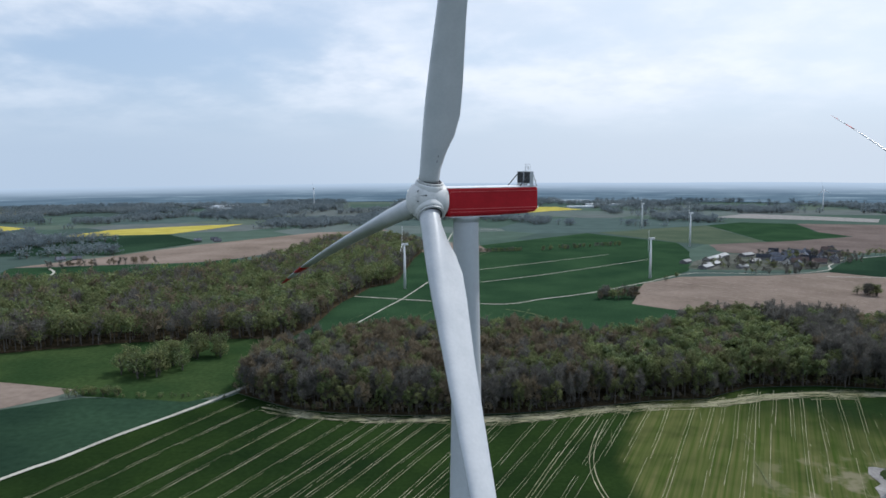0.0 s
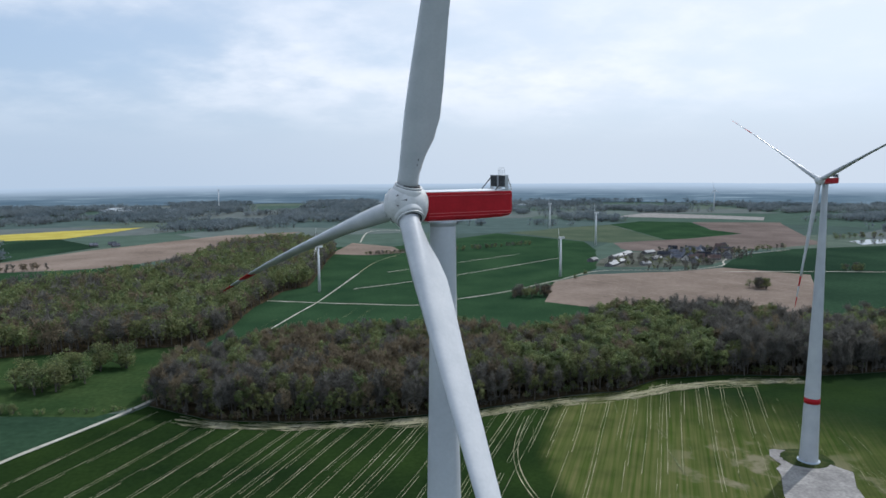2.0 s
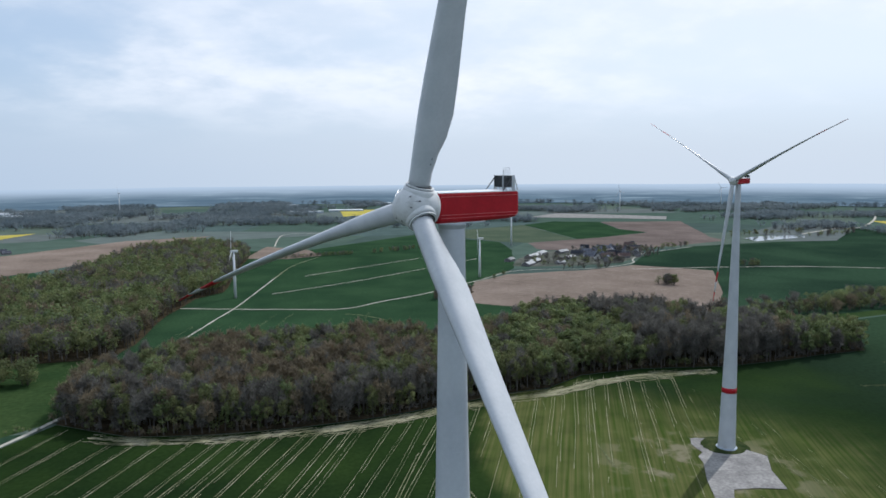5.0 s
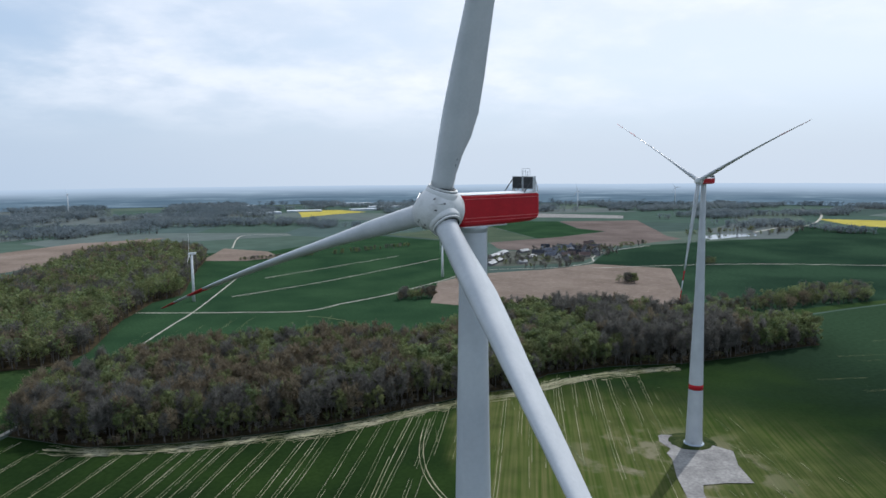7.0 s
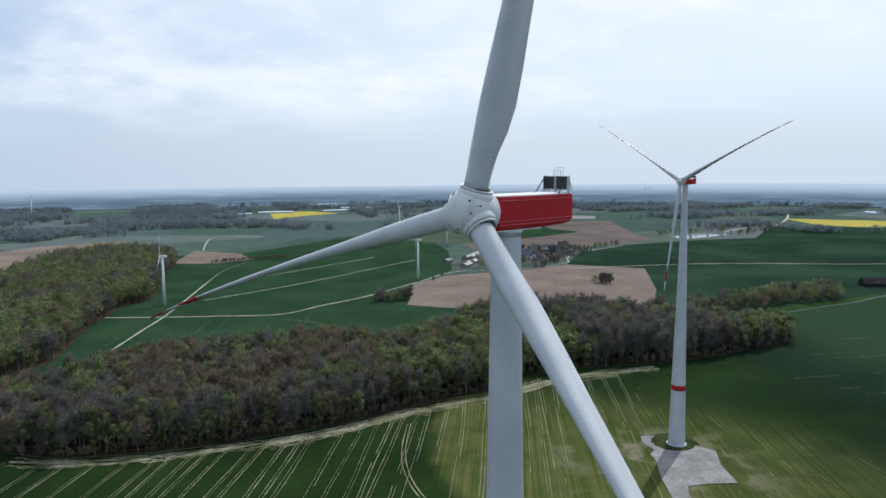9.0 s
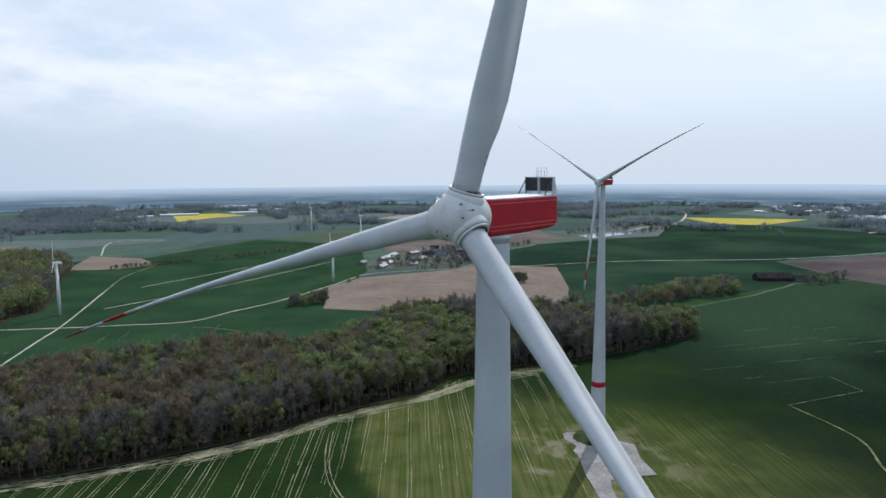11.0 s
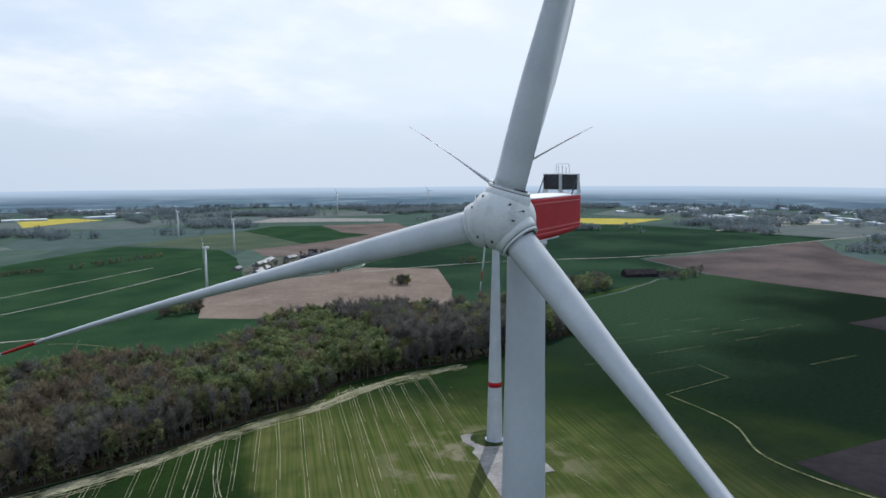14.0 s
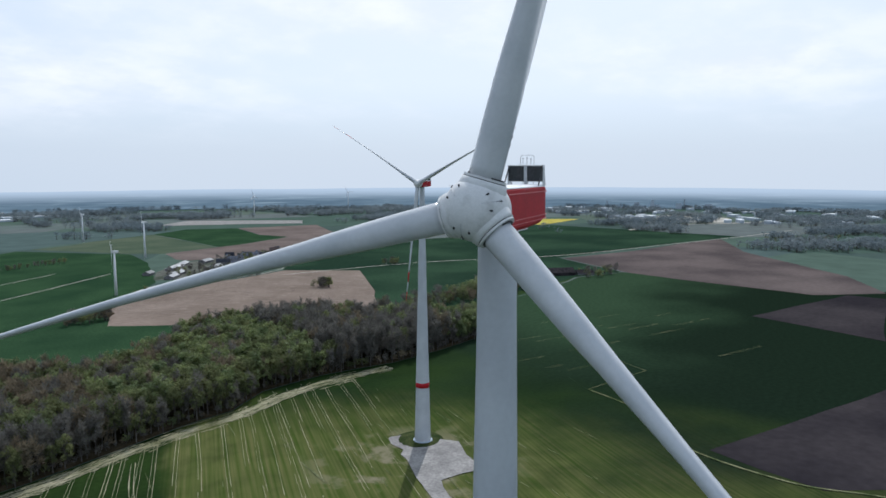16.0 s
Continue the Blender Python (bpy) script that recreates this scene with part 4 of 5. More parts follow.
copse_of(blob(528, 914, 18, 13, 12, 6), ("bare", "olive"), 0.7, 1.05, 6, "field island trees", "small half-bare tree in a field island")
copse_of(line_of((690, 1278), (839, 1340), 12, 7, 3), ("olive", "bare"), 0.6, 0.9, 7, "lane trees", "small roadside tree by the lane")
copse_of(blob(762, 1040, 20, 14, 9, 8), ("olive", "bare"), 0.5, 0.85, 8, "field island trees", "small half-bare tree in a field island")
copse_stuff("pond_trees", line_of((1050, 1500), (1290, 1530), 22, 9, 14) + line_of((1235, 1440), (1420, 1500), 20, 29, 16), ("olive", "green", "bare"), 0.6, 0.95, 9, "half-leafed trees by the pond")
copse_of(blob(925, 705, 60, 26, 16, 10), ("bare", "olive"), 0.5, 1.0, 10, "farm trees", "small tree beside the farm heap")
copse_stuff("copse_trees", line_of((1700, 720), (1880, 640), 26, 11, 22), ("bare", "olive"), 0.6, 0.9, 11, "half-bare trees of a far copse")
copse_stuff("hedge", line_of((-30, 1352), (110, 1385), 60, 12, 2.5), ("bare", "olive"), 0.35, 0.55, 12, "a dark hedge on the field edge")
copse_stuff("hedge_trees", line_of((150, 1390), (330, 1480), 34, 13, 9), ("olive", "bare"), 0.4, 0.7, 13, "small trees of a thin field hedge")
copse_stuff("row_trees", line_of((-720, 1140), (-560, 1230), 18, 14, 8), ("bare", "brown"), 0.7, 1.0, 14, "bare trees in a row by the brown field")
copse_of(blob(290, 1020, 6, 5, 2, 15) + blob(322, 1055, 6, 5, 2, 16), ("olive",), 0.4, 0.5, 15, "lane trees", "small roadside tree by the lane")
copse_stuff("village_trees", blob(480, 1090, 50, 18, 14, 17) + blob(620, 1270, 95, 80, 90, 18) + blob(460, 1190, 70, 60, 34, 19) + blob(530, 1150, 50, 30, 24, 20), ("olive", "bare", "bare"), 0.45, 0.85, 17, "garden trees among village houses")


# ---- wind turbines ----
R_TIP = 71.5
B_R = (2.3, 4.0, 6.0, 8.0, 10.5, 14.0, 21.0, 32.0, 45.0, 58.0, 66.0, 70.4, 71.5)
B_CHORD = (2.4, 2.45, 2.95, 3.75, 4.15, 4.0, 3.35, 2.6, 1.9, 1.3, 0.95, 0.6, 0.15)
B_THICK = (2.4, 2.36, 2.2, 1.95, 1.65, 1.35, 0.95, 0.65, 0.42, 0.26, 0.16, 0.09, 0.03)
B_LEAD = (-1.2, -1.2, -1.2, -1.2, -1.2, -1.18, -1.05, -0.82, -0.6, -0.42, -0.3, -0.2, -0.06)
B_AIR = (0.0, 0.05, 0.3, 0.65, 0.9, 1.0, 1.0, 1.0, 1.0, 1.0, 1.0, 1.0, 1.0)
B_TWIST = (-19, -19, -19, -19, -18, -17, -14, -10, -8, -7, -6, -6, -6)


def blade_ring(r, sag, k=28):
    """Section at radius r of a feathered blade that leans upwind; sag: how far the tip hangs in the rotor's plane."""
    grown = min(1.0, max(0.0, (r - 4) / 6))
    c = np.interp(r, B_R, B_CHORD) * (1.0 + 0.028 * grown)
    t = np.interp(r, B_R, B_THICK) * (1.0 + 0.20 * grown)
    lead = np.interp(r, B_R, B_LEAD) - 0.19 * grown
    q = r / R_TIP
    air, tw = np.interp(r, B_R, B_AIR), radians(9.7 + 0.73 * np.interp(r, B_R, B_TWIST) - 7.2 * q)
    bend, drop = 5.56 * q - 1.54 * q * q, sag * q ** 2.6
    ring = []
    for i in range(k):
        a = 2 * math.pi * i / k
        x = lead + c * (1 - math.cos(a)) / 2
        y = t / 2 * math.sin(a) * ((1 - air) + air * (1 + math.cos(a)) / 1.3)
        ring.append((x * math.cos(tw) - y * math.sin(tw) - bend, x * math.sin(tw) + y * math.cos(tw) + drop, r))
    return ring


def blade_mesh(name, radii, mat, sag):
    me = mesh_from(name, *loft([blade_ring(r, sag) for r in radii]), mat, True)
    sharp = me.attributes.new("sharp_edge", "BOOLEAN", "EDGE")
    k = 28
    for e in me.edges:
        p, q = e.vertices
        sharp.data[e.index].value = p % k == k // 2 and q % k == k // 2 and min(p, q) > 6 * k
    return me


def blade_set(sag):
    """The white blade and the red, white and red sections of its tip."""
    root = blade_mesh("blade", [2.3, 3, 4, 5, 6, 7, 8, 9, 10.5, 12, 14, 17, 21, 26, 32, 38, 45, 50, R_TIP - 18], M_BLADE, sag)
    tips = []
    for name, r0, r1, mat, steps in (("tip_marking", 18, 12, M_RED, 3), ("tip_section", 12, 6, M_BLADE, 3), ("tip_marking", 6, 0, M_RED, 6)):
        tips.append(blade_mesh(name, [R_TIP - r0 + (r0 - r1) * i / steps for i in range(steps + 1)], mat, sag))
    return root, tips


def ring_mesh(name, r_in, r_out, z0, z1, mat, k=36):
    prof = [(r_in, z0), (r_out, z0), (r_out, z1), (r_in, z1), (r_in, z0)]
    return mesh_from(name, *loft([circle(r, z, k) for r, z in prof], caps=False), mat)


COLLAR_ME, SEAL_ME = ring_mesh("collar", 1.22, 1.58, 2.20, 2.36, M_HUB), ring_mesh("seal", 1.19, 1.34, 2.34, 2.47, M_DARK)
GAP_ME = ring_mesh("gap_ring", 1.3, 1.56, 2.14, 2.20, M_DARK)
MARK_ME = mesh_from("drain_mark", *box(-0.035, 0.035, -0.03, 0.035, -0.12, 0.12, 0.012), M_DARK)
SOCKET_ME = mesh_from("blade_socket", *loft([circle(r, z, 36) for r, z in ((1.85, 0.9), (1.80, 1.5), (1.72, 1.85), (1.66, 2.14), (1.3, 2.14))], caps=False), M_HUB, True)
HUB_PROFILE = [(-2.15, 1.75), (-2.0, 2.0), (-1.5, 2.2), (-0.7, 2.33), (0.3, 2.33), (1.0, 2.18), (1.6, 1.85), (2.05, 1.4), (2.3, 0.9), (2.42, 0.4), (2.44, 0.02)]
HUB_ME = mesh_from("hub", *loft([circle(r, z, 48) for z, r in HUB_PROFILE]), M_HUB, True)
BOLT_ME = mesh_from("hatch_knob", *merged(box(-0.07, 0.07, -0.10, 0.10, -0.06, 0.07, 0.02), box(-0.02, 0.02, -0.5, -0.10, -0.05, 0.015)), M_DARK)
STREAK_ME = mesh_from("panel_seam", *box(-0.015, 0.015, -0.75, 0.75, -0.03, 0.03), M_STEEL)


def nacelle_body():
    def section(x, half, top, low, cham):
        return [(x, -half, top - 0.12), (x, -half + 0.12, top), (x, half - 0.12, top), (x, half, top - 0.12), (x, half, low + cham), (x, half - cham, low), (x, -half + cham, low), (x, -half, low + cham)]
    rings = [section(2.05, 1.55, 1.35, -1.85, 0.35), section(2.25, 1.66, 1.40, -1.95, 0.3), section(8, 1.68, 1.40, -1.93, 0.3), section(12.6, 1.68, 1.40, -1.8, 0.3),
             section(13.7, 1.66, 1.40, -1.62, 0.3), section(14.0, 1.56, 1.28, -1.45, 0.3)]
    return mesh_from("nacelle_body", *loft(rings), M_RED)


def roof_slab():
    rings = []
    for x, s in ((2.15, 0.9), (2.5, 1.0), (13.4, 1.0), (13.9, 0.9)):
        rings.append([(x, -1.62 * s, 1.385), (x, -1.60 * s, 1.46), (x, -0.8, 1.46 + 0.12 * s), (x, 0.8, 1.46 + 0.12 * s), (x, 1.60 * s, 1.46), (x, 1.62 * s, 1.385)])
    return mesh_from("nacelle_roof", *loft(rings), M_ROOF_W)


BODY_ME, ROOF_ME = nacelle_body(), roof_slab()
UNDER_ME = mesh_from("nacelle_underside", *box(2.3, 9.0, -1.38, 1.38, -2.06, -1.94, 0.04), M_ROOF_W)
YAW_ME = mesh_from("yaw_collar", *loft([circle(r, z, 40, 5.05) for r, z in ((1.62, -1.98), (1.66, -2.3), (1.56, -2.35), (1.54, -2.7))]), M_TOWER, True)
SEAM_ME = {s: [mesh_from("side_seam", *box(2.3, 13.75, s * 1.66, s * 1.73, z, z + w, 0.02), M_RED_LINE) for z, w in ((0.95, 0.07), (-1.08, 0.07), (-1.42, 0.05))] for s in (-1, 1)}
CORE_ME = [mesh_from("radiator", *box(11.75, 12.15, y0, y1, 1.86, 3.2, 0.02), M_COOLER) for y0, y1 in ((-1.55, -0.14), (0.14, 1.55))]


def fan_disc(y, z):
    ring = [(11.70, y + 0.27 * math.cos(2 * math.pi * i / 20), z + 0.27 * math.sin(2 * math.pi * i / 20)) for i in range(20)]
    back = [(11.78, p[1], p[2]) for p in ring]
    hub2 = [(11.67, y + 0.07 * math.cos(2 * math.pi * i / 20), z + 0.07 * math.sin(2 * math.pi * i / 20)) for i in range(20)]
    return mesh_from("fan", *loft([back, ring, hub2]), M_DARK, False)


FAN_ME = [fan_disc(y, z) for y in (-0.55, 0.55) for z in (2.2, 2.82)]
FRAME_BARS = []
for fy in (-1.6, -0.1, 0.1, 1.6):
    FRAME_BARS.append(box(11.72, 12.18, fy - 0.035, fy + 0.035, 1.45, 3.25))
for fz in (1.80, 3.22):
    FRAME_BARS.append(box(11.72, 12.18, -1.62, 1.62, fz, fz + 0.05))
FRAME_BARS += [box(11.3, 12.75, -1.64, -1.58, 1.50, 1.58), box(11.3, 12.75, 1.58, 1.64, 1.50, 1.58), box(11.8, 11.9, -0.06, 0.06, 1.46, 3.25)]
FRAME_BARS += [tube((12.18, y, 1.55), (12.65, y, 1.55), 0.03) for y in (-0.8, 0.0, 0.8)] + [tube((12.65, y, 1.5), (12.65, y, 2.2), 0.03) for y in (-1.5, -0.5, 0.5, 1.5)]
FRAME_BARS += [tube((12.65, -1.5, z), (12.65, 1.5, z), 0.025) for z in (1.85, 2.2)]
COOLER_FRAME_ME = mesh_from("cooler_frame", *merged(*FRAME_BARS), M_STEEL)
STRUT_ME = [mesh_from("strut", *tube((10.35, y, 1.5), (11.72, y, 2.95), 0.06), M_DARK) for y in (-1.55, 1.55)] + [mesh_from("strut", *tube((12.2, y, 2.95), (12.72, y, 1.5), 0.05), M_STEEL) for y in (-1.55, 1.55)]
HOOP_PTS = [(12.3, -0.62, 3.25), (12.3, -0.62, 4.0), (12.3, -0.5, 4.15), (12.3, 0.5, 4.15), (12.3, 0.62, 4.0), (12.3, 0.62, 3.25)]
HOOP_ME = mesh_from("lightning_hoop", *merged(*[tube(a, b, 0.025) for a, b in zip(HOOP_PTS, HOOP_PTS[1:])]), M_STEEL)
ROD_ME = [mesh_from("antenna", *merged(tube((12.2, y, 3.22), (12.2, y, z), 0.03), tube((12.2, y, z), (12.2, y, z + 0.12), 0.055)), M_STEEL) for y, z in ((-0.36, 3.75), (0.0, 3.85), (0.36, 3.78))]
VANE_ME = mesh_from("wind_vane", *merged(tube((12.6, 1.62, 1.6), (12.6, 1.75, 2.6), 0.025), tube((12.6, 1.75, 2.6), (12.6, 2.0, 2.75), 0.03), tube((12.6, 1.75, 2.6), (12.6, 1.75, 3.0), 0.02)), M_STEEL)
T_Z = (0.0, 0.24, 0.48, 0.66, 0.80, 0.86, 0.95, 1.0)
T_D = (10.2, 8.4, 6.5, 5.2, 4.15, 3.72, 3.22, 3.06)


def wind_turbine(x, y, hub_z, azimuth, tilt, phi, band, label):
    """A large turbine. azimuth: where the rotor looks; phi: the turn of its first blade, from the horizontal, seen from the front."""
    th = empty("wind_turbine", Matrix.Translation((x, y, 0)))
    tagged(th, label, "wind turbine", "large wind turbines")
    top = hub_z - 2.35
    cuts = [0.0, 0.06, 0.12, 0.18, 0.24, 0.34, 0.44, 0.54, 0.64, 0.74, 0.84, 0.92, 1.0]
    rad = lambda q: float(np.interp(q, T_Z, T_D)) / 2
    for a, b in zip(cuts, cuts[1:]):
        rings = [circle(rad(a + (b - a) * i / 4), top * (a + (b - a) * i / 4), 48) for i in range(5)]
        part("tower_section", mesh_from("tower_section", *loft(rings, caps=False), M_TOWER, True), th)
        part("tower_flange", ring_mesh("tower_flange", rad(b) - 0.2, rad(b) + 0.012, top * b - 0.05, top * b + 0.05, M_TOWER, 48), th)
    if band:
        q = 37.0 / top
        part("tower_band", mesh_from("tower_band", *loft([circle(rad(z / top) + 0.03, z, 48) for z in (36.0, 37.5, 39.2)]), M_RED, True), th, "red warning ring")
        part("base_plinth", mesh_from("base_plinth", *loft([circle(r, z, 48) for r, z in ((6.1, 0.0), (6.1, 1.5), (5.9, 1.7), (4.9, 1.75))]), M_CONCRETE), th)
        dx, dy = math.cos(radians(-135)), math.sin(radians(-135))
        door = part("tower_door", mesh_from("tower_door", *box(-0.12, 0.12, -0.6, 0.6, 0, 2.2, 0.03), M_STEEL), th)
        door.matrix_local = Matrix.Translation((dx * 5.0, dy * 5.0, 1.8)) @ Matrix.Rotation(radians(-135), 4, "Z")
    a, t = radians(azimuth), radians(tilt)
    front = Vector((math.cos(a), math.sin(a), 0))
    hub = Vector((0, 0, hub_z)) + front * 5.05
    back, side = -front, Vector((0, 0, 1)).cross(-front)
    nm = Matrix.Translation(hub) @ Matrix((back, side, Vector((0, 0, 1)))).transposed().to_4x4()
    body = part("nacelle_body", BODY_ME, th, "red nacelle housing")
    body.matrix_local = nm
    for me, lab in ((ROOF_ME, "white roof cover"), (UNDER_ME, "white underside"), (YAW_ME, "")):
        part(me.name.split(".")[0], me, th, lab).matrix_local = nm
    for s in (-1, 1):
        for me in SEAM_ME[s]:
            part("side_seam", me, body)
    cooler = part("cooler_frame", COOLER_FRAME_ME, th, "steel cooler frame on the roof")
    cooler.matrix_local = nm @ Matrix.Translation((1.2, 0, 0))
    for me in CORE_ME + FAN_ME + STRUT_ME + ROD_ME + [HOOP_ME, VANE_ME]:
        part(me.name.split(".")[0], me, cooler)
    # rotor
    n = (front * math.cos(t) + Vector((0, 0, math.sin(t)))).normalized()
    h = Vector((0, 0, 1)).cross(n).normalized()
    u = n.cross(h)
    hm = Matrix.Translation(hub) @ Matrix((h, u, n)).transposed().to_4x4()
    hub_ob = part("hub", HUB_ME, th, "dirty white rounded rotor hub")
    hub_ob.matrix_local = hm
    for i in range(3):
        p = radians(phi + 120 * i)
        e = h * math.cos(p) + u * math.sin(p)
        bm = Matrix.Translation(hub) @ Matrix((-n, e.cross(-n), e)).transposed().to_4x4()
        root_me, tip_mes = blade_set(-2.4 * math.cos(p))
        blade = part("blade", root_me, th)
        blade.matrix_local = bm
        for me in tip_mes:
            part(me.name.split(".")[0], me, blade, "red tip marking" if me.name.startswith("tip_marking") else "")
        part("collar", COLLAR_ME, blade)
        part("seal", SEAL_ME, blade, "black root seal")
        part("gap_ring", GAP_ME, blade)
        for rr in (5.0, 5.6):
            part("drain_mark", MARK_ME, blade).matrix_local = Matrix.Translation(blade_ring(rr, 0.0)[20])
        part("blade_socket", SOCKET_ME, hub_ob).matrix_local = hm.inverted() @ bm
        for j, (rr, ang, zz) in enumerate(((1.72, 40, 1.72), (1.72, 80, 1.72), (2.2, 60, 0.95))):
            q = p + radians(ang)
            kn = part("hatch_knob", BOLT_ME, hub_ob)
            kn.matrix_local = Matrix.Translation((rr * math.cos(q), rr * math.sin(q), zz)) @ Matrix.Rotation(q - math.pi / 2, 4, "Z") @ Matrix.Rotation(radians(-42 if j < 2 else -70), 4, "X")
        sm = part("panel_seam", STREAK_ME, hub_ob)
        q = p + radians(60)
        sm.matrix_local = Matrix.Translation((1.75 * math.cos(q), 1.75 * math.sin(q), 1.72)) @ Matrix.Rotation(q - math.pi / 2, 4, "Z") @ Matrix.Rotation(radians(-42), 4, "X")
    return th


wind_turbine(-0.25, 83.35, 168.05, -155.5, 5.5, 195.0, False, "large pale grey wind turbine with a red nacelle")
wind_turbine(240.0, 364.4, 163.6, -160.0, 5.5, 148.0, True, "large pale grey wind turbine on a gravel pad")


def old_turbine(x, y, hub_z, radius, azimuth, phi):
    th = empty("old_wind_turbine", Matrix.Translation((x, y, rise(x, y))))
    tagged(th, "smaller white wind turbine among fields", "wind turbine", "smaller wind turbines")
    part("tower", mesh_from("tower", *loft([circle(r, z, 20) for r, z in ((2.1, 0), (1.7, hub_z * 0.5), (1.1, hub_z - 1.2))]), M_ROOF_W, True), th)
    a = radians(azimuth)
    f = Vector((math.cos(a), math.sin(a), 0))
    m = Matrix.Translation((0, 0, hub_z)) @ Matrix.Rotation(a, 4, "Z")
    part("nacelle", mesh_from("nacelle", *box(-5.5, 2.4, -1.3, 1.3, -1.4, 1.5, 0.4), M_ROOF_W), th).matrix_local = m
    part("hub", mesh_from("hub", *loft([[(x2, q[0], q[1]) for q in circle(r, 0, 16)] for r, x2 in ((1.25, 2.4), (1.3, 3.4), (0.8, 4.2), (0.1, 4.5))]), M_ROOF_W, True), th).matrix_local = m
    bl = mesh_from("blade", *loft([[(0.25 * w * math.sin(s), w * math.cos(s) + 0.3 * w, z) for s in (0, 0.8, 1.57, 2.4, 3.14, 4.0, 4.71, 5.5)] for w, z in ((0.6, 1.0), (1.25, 4.5), (0.8, radius * 0.6), (0.15, radius))]), M_ROOF_W, True)
    for i in range(3):
        part("blade", bl, th).matrix_local = m @ Matrix.Translation((3.3, 0, 0)) @ Matrix.Rotation(radians(phi + 120 * i), 4, "X")


old_turbine(-89, 957, 63, 27, 178, 8)
old_turbine(276, 1047, 61, 26, 166, 60)
old_turbine(467, 1464, 70, 28, 164, 30)
old_turbine(474, 1895, 66, 28, 168, 50)
old_turbine(1290, 2560, 75, 32, -160, 15)
old_turbine(1900, 2780, 75, 32, -150, 35)
old_turbine(-650, 2900, 80, 35, -160, 20)


# ---- village, farms, far buildings ----
def house(x, y, turn, w, d, wall_h, roof_h, roof, walls, label, chimney=True, windows=True, group="village houses"):
    th = empty("house", Matrix.Translation((x, y, 0)) @ Matrix.Rotation(radians(turn), 4, "Z"))
    tagged(th, label, "house", group)
    a, b = w / 2, d / 2
    part("building_shell", mesh_from("building_shell", [(-a, -b, 0), (a, -b, 0), (a, b, 0), (-a, b, 0), (-a, -b, wall_h), (a, -b, wall_h), (a, b, wall_h), (-a, b, wall_h), (-a, 0, wall_h + roof_h), (a, 0, wall_h + roof_h)],
                            [(0, 1, 5, 4), (2, 3, 7, 6), (1, 2, 6, 9, 5), (3, 0, 4, 8, 7)], walls), th)
    o, k = 0.5, roof_h / b
    v = []
    for dz in (0.0, 0.25):
        v += [(-a - o, -b - o, wall_h - o * k + dz), (a + o, -b - o, wall_h - o * k + dz), (a + o, 0, wall_h + roof_h + dz), (-a - o, 0, wall_h + roof_h + dz), (a + o, b + o, wall_h - o * k + dz), (-a - o, b + o, wall_h - o * k + dz)]
    f = [(6, 7, 8, 9), (9, 8, 10, 11), (1, 0, 3, 2), (2, 3, 5, 4), (0, 1, 7, 6), (4, 5, 11, 10), (1, 2, 8, 7), (2, 4, 10, 8), (3, 0, 6, 9), (5, 3, 9, 11)]
    part("roof", mesh_from("roof", v, f, roof), th)
    if chimney:
        part("chimney", mesh_from("chimney", *box(a * 0.4, a * 0.4 + 0.8, -0.4, 0.4, wall_h + roof_h * 0.7, wall_h + roof_h + 1.2), M_BRICK), th)
    if windows:
        pane = mesh_from("window", *box(-0.6, 0.6, -0.05, 0.05, 0, 1.4), M_GLASS_DK)
        for s in (-1, 1):
            for i in range(3):
                part("window", pane, th).matrix_local = Matrix.Translation((-a * 0.6 + i * a * 0.6, s * (b + 0.02), 1.2))
    return th


def village():
    rnd = random.Random(31)
    spots = [(560, 1190), (585, 1215), (604, 1200), (622, 1232), (596, 1250), (570, 1240), (640, 1262), (615, 1275), (655, 1290), (632, 1305), (590, 1290), (560, 1275), (668, 1320), (690, 1345),
             (645, 1335), (605, 1320), (540, 1215), (530, 1250), (660, 1255), (580, 1175), (550, 1160), (520, 1185), (612, 1215), (630, 1285), (575, 1262), (648, 1238), (600, 1232), (668, 1275), (620, 1330), (545, 1190), (566, 1305), (680, 1300), (640, 1215), (585, 1335)]
    for i, (x, y) in enumerate(spots):
        red = rnd.random() < 0.22
        house(x, y, rnd.choice((-25, 65)) + rnd.uniform(-12, 12), rnd.uniform(13, 24), rnd.uniform(9, 13), rnd.uniform(3.5, 6), rnd.uniform(4.5, 7), M_ROOF_RED if red else M_ROOF,
              M_RENDER if rnd.random() < 0.3 else M_BRICK, "village house with a " + ("reddish" if red else "dark") + " pitched roof")
    house(700, 1352, 20, 14, 12, 5, 8, M_ROOF, M_RENDER, "tall white-gabled farmhouse with a steep dark roof")
    for x, y, t, w, d in ((415, 1180, 48, 42, 16), (395, 1150, 48, 30, 14), (440, 1250, 50, 50, 18), (470, 1290, 50, 36, 16), (500, 1215, 35, 26, 12), (380, 1210, 48, 22, 12), (520, 1300, 35, 30, 14), (455, 1150, 20, 18, 10)):
        house(x, y, t, w, d, 4, 3, M_SHED_ROOF, M_BRICK, "long farm barn with a pale grey roof", False, False, "farm barns")
    house(880, 747, -30, 52, 24, 5, 7, M_BARN, M_BARN, "low dark farm barn beside the lane", False, False, "farm barns")
    house(918, 722, -30, 30, 16, 4, 4, M_BARN, M_BRICK, "low dark farm barn beside the lane", False, False, "farm barns")
    for x, y in ((-630, 1580), (-600, 1605), (-580, 1570), (-760, 1250), (-735, 1262)):
        house(x, y, rnd.uniform(0, 90), 16, 10, 3.5, 4, M_ROOF, M_BRICK, "farmhouse with a dark roof between far fields", group="far farmhouses")


village()


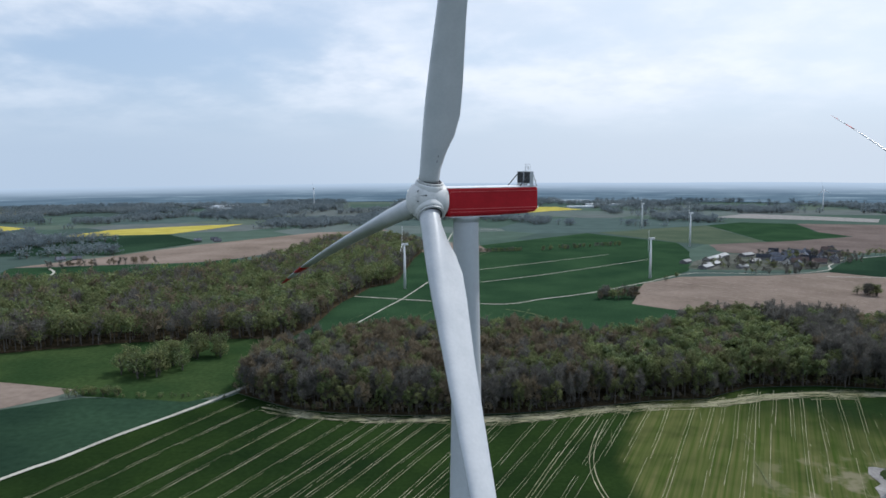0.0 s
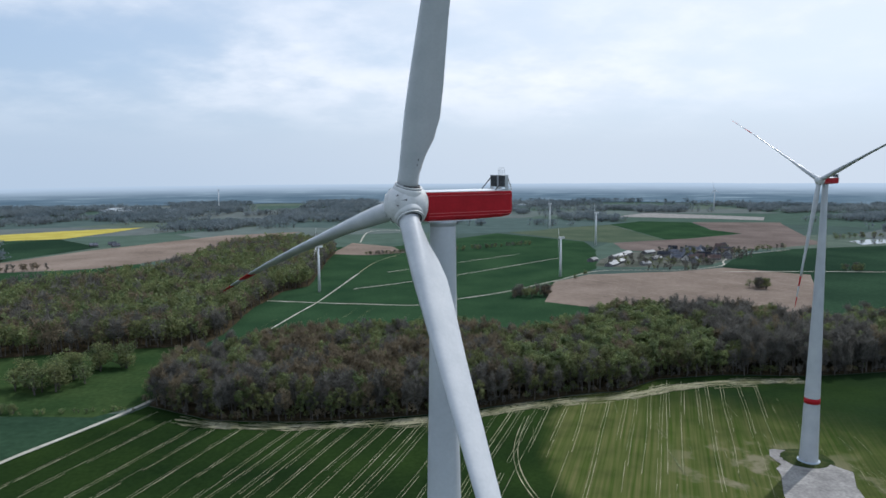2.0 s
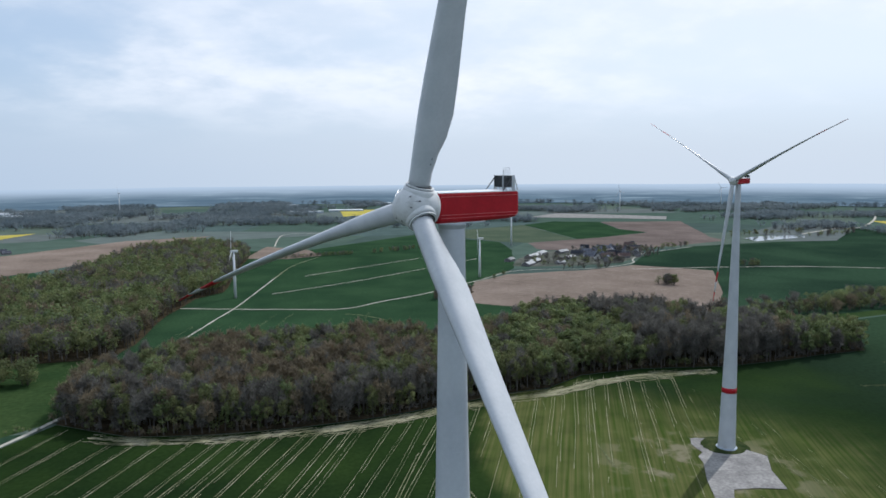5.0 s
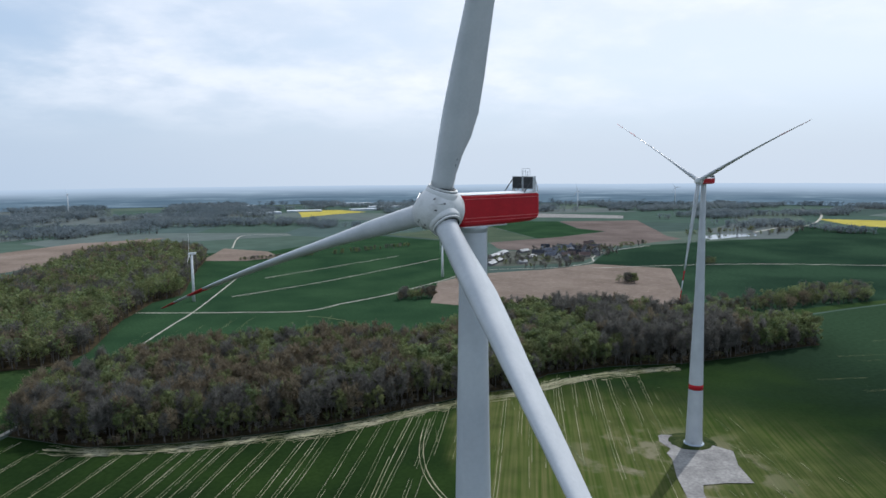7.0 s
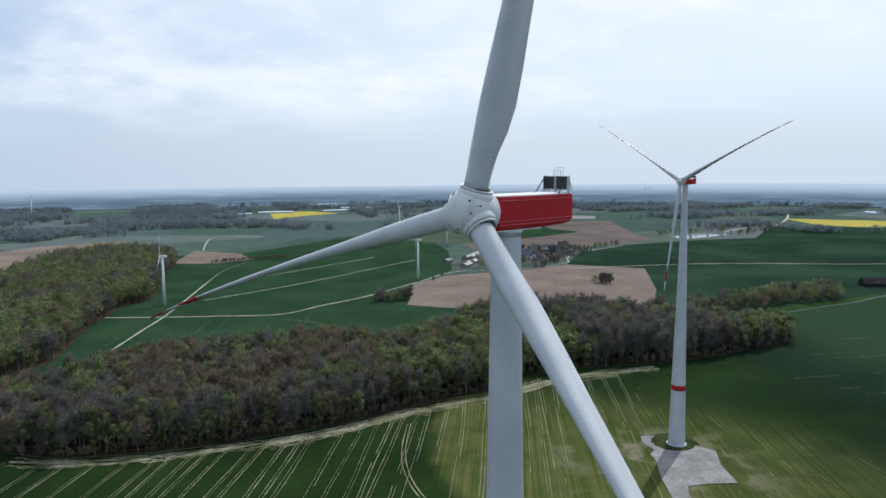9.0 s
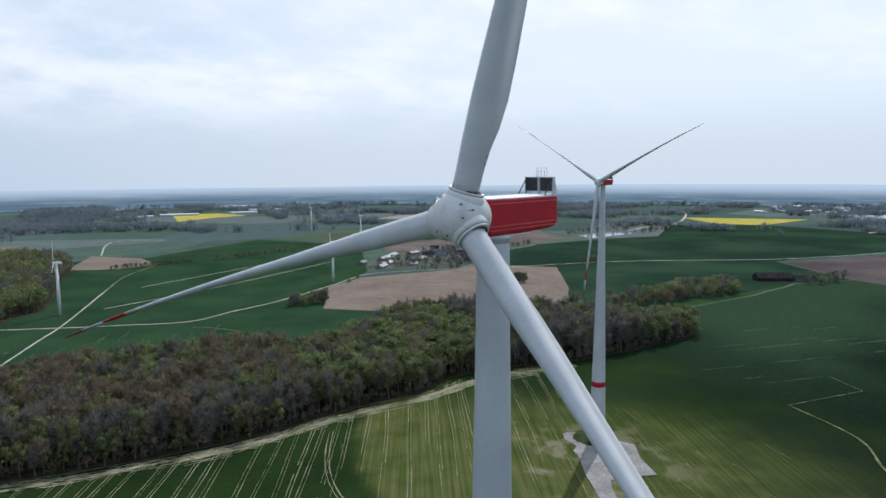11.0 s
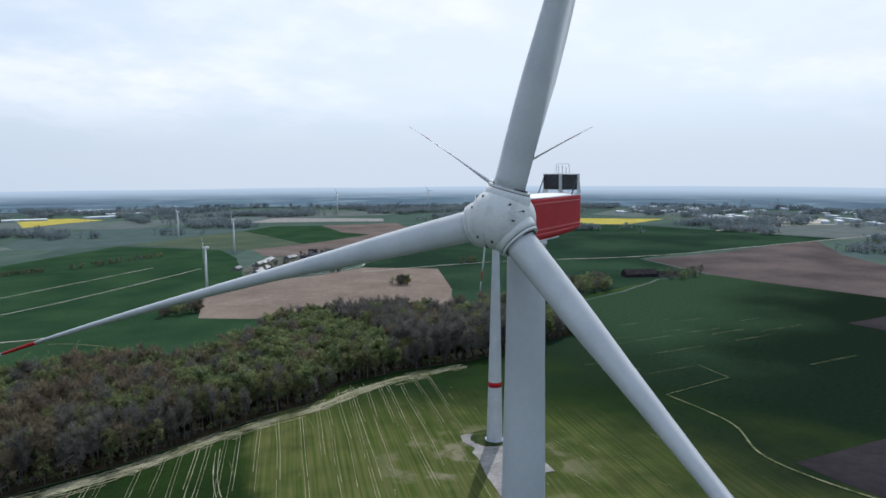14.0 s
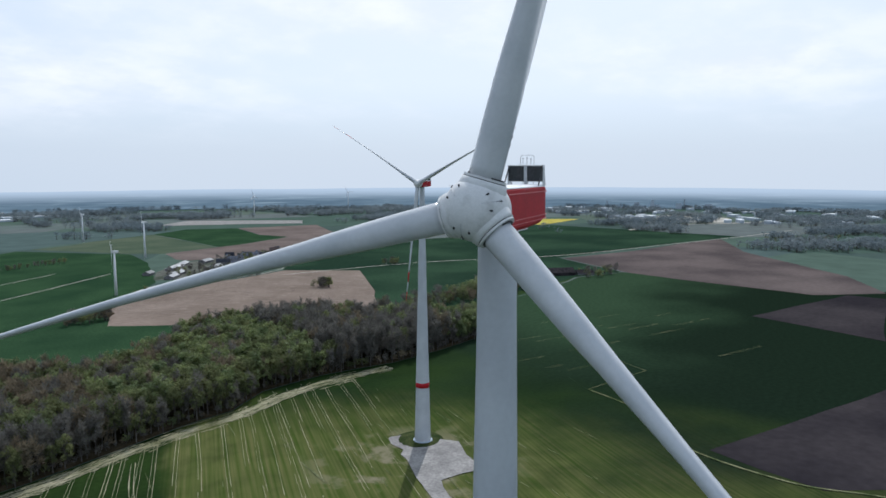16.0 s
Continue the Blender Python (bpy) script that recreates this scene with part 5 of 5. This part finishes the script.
def hall(x, y, turn, w, d, h, mat=None):
    z = rise(x, y)
    th = empty("industrial_hall", Matrix.Translation((x, y, z - 1)) @ Matrix.Rotation(radians(turn), 4, "Z"))
    tagged(th, "far industrial hall with a white flat roof", "hall", "far industrial halls")
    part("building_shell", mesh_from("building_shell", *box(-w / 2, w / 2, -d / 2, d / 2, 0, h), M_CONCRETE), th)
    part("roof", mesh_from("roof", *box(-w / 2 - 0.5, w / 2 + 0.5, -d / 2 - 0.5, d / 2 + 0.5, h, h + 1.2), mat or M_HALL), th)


def far_town():
    rnd = random.Random(77)
    for k in range(120):
        a, d = radians(rnd.uniform(8, 42)), rnd.uniform(2500, 3370)
        if 1550 < d * math.cos(a) < 2150 and 1380 < d * math.sin(a) < 1900:
            continue
        hall(d * math.cos(a), d * math.sin(a), rnd.uniform(0, 90), rnd.uniform(20, 75), rnd.uniform(14, 36), rnd.uniform(6, 11))
    for k in range(12):
        a, d = radians(rnd.uniform(50, 115)), rnd.uniform(2700, 3350)
        hall(d * math.cos(a), d * math.sin(a), rnd.uniform(-10, 10), rnd.uniform(80, 260), rnd.uniform(30, 60), rnd.uniform(5, 9))
    for a, h, w in ((31.0, 42, 18), (29.0, 27, 34), (28.6, 46, 8), (32.2, 30, 26), (26.8, 25, 40), (34.5, 36, 7)):
        x, y = 3380 * math.cos(radians(a)), 3380 * math.sin(radians(a))
        th = empty("power_station_tower", Matrix.Translation((x, y, rise(x, y) - 1)))
        tagged(th, "far grey industrial tower on the horizon", "tower", "far industrial towers")
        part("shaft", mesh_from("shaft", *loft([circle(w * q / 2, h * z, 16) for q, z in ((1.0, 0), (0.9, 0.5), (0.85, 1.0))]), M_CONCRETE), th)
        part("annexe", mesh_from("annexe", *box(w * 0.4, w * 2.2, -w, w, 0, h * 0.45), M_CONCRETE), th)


far_town()


# pale quarry ground by the far works
patch("quarry_floor", [(2150, 1500), (2500, 1420), (2480, 1180), (2250, 1100), (2050, 1300)], M_TRACK, 0.6, "pale bare quarry ground", "ground")
lane("quarry_bank", [(1750, 1150), (2000, 1180), (2250, 1060), (2500, 1000)], 16, "pale bare bank", M_TRACK, 0.7, "ground")
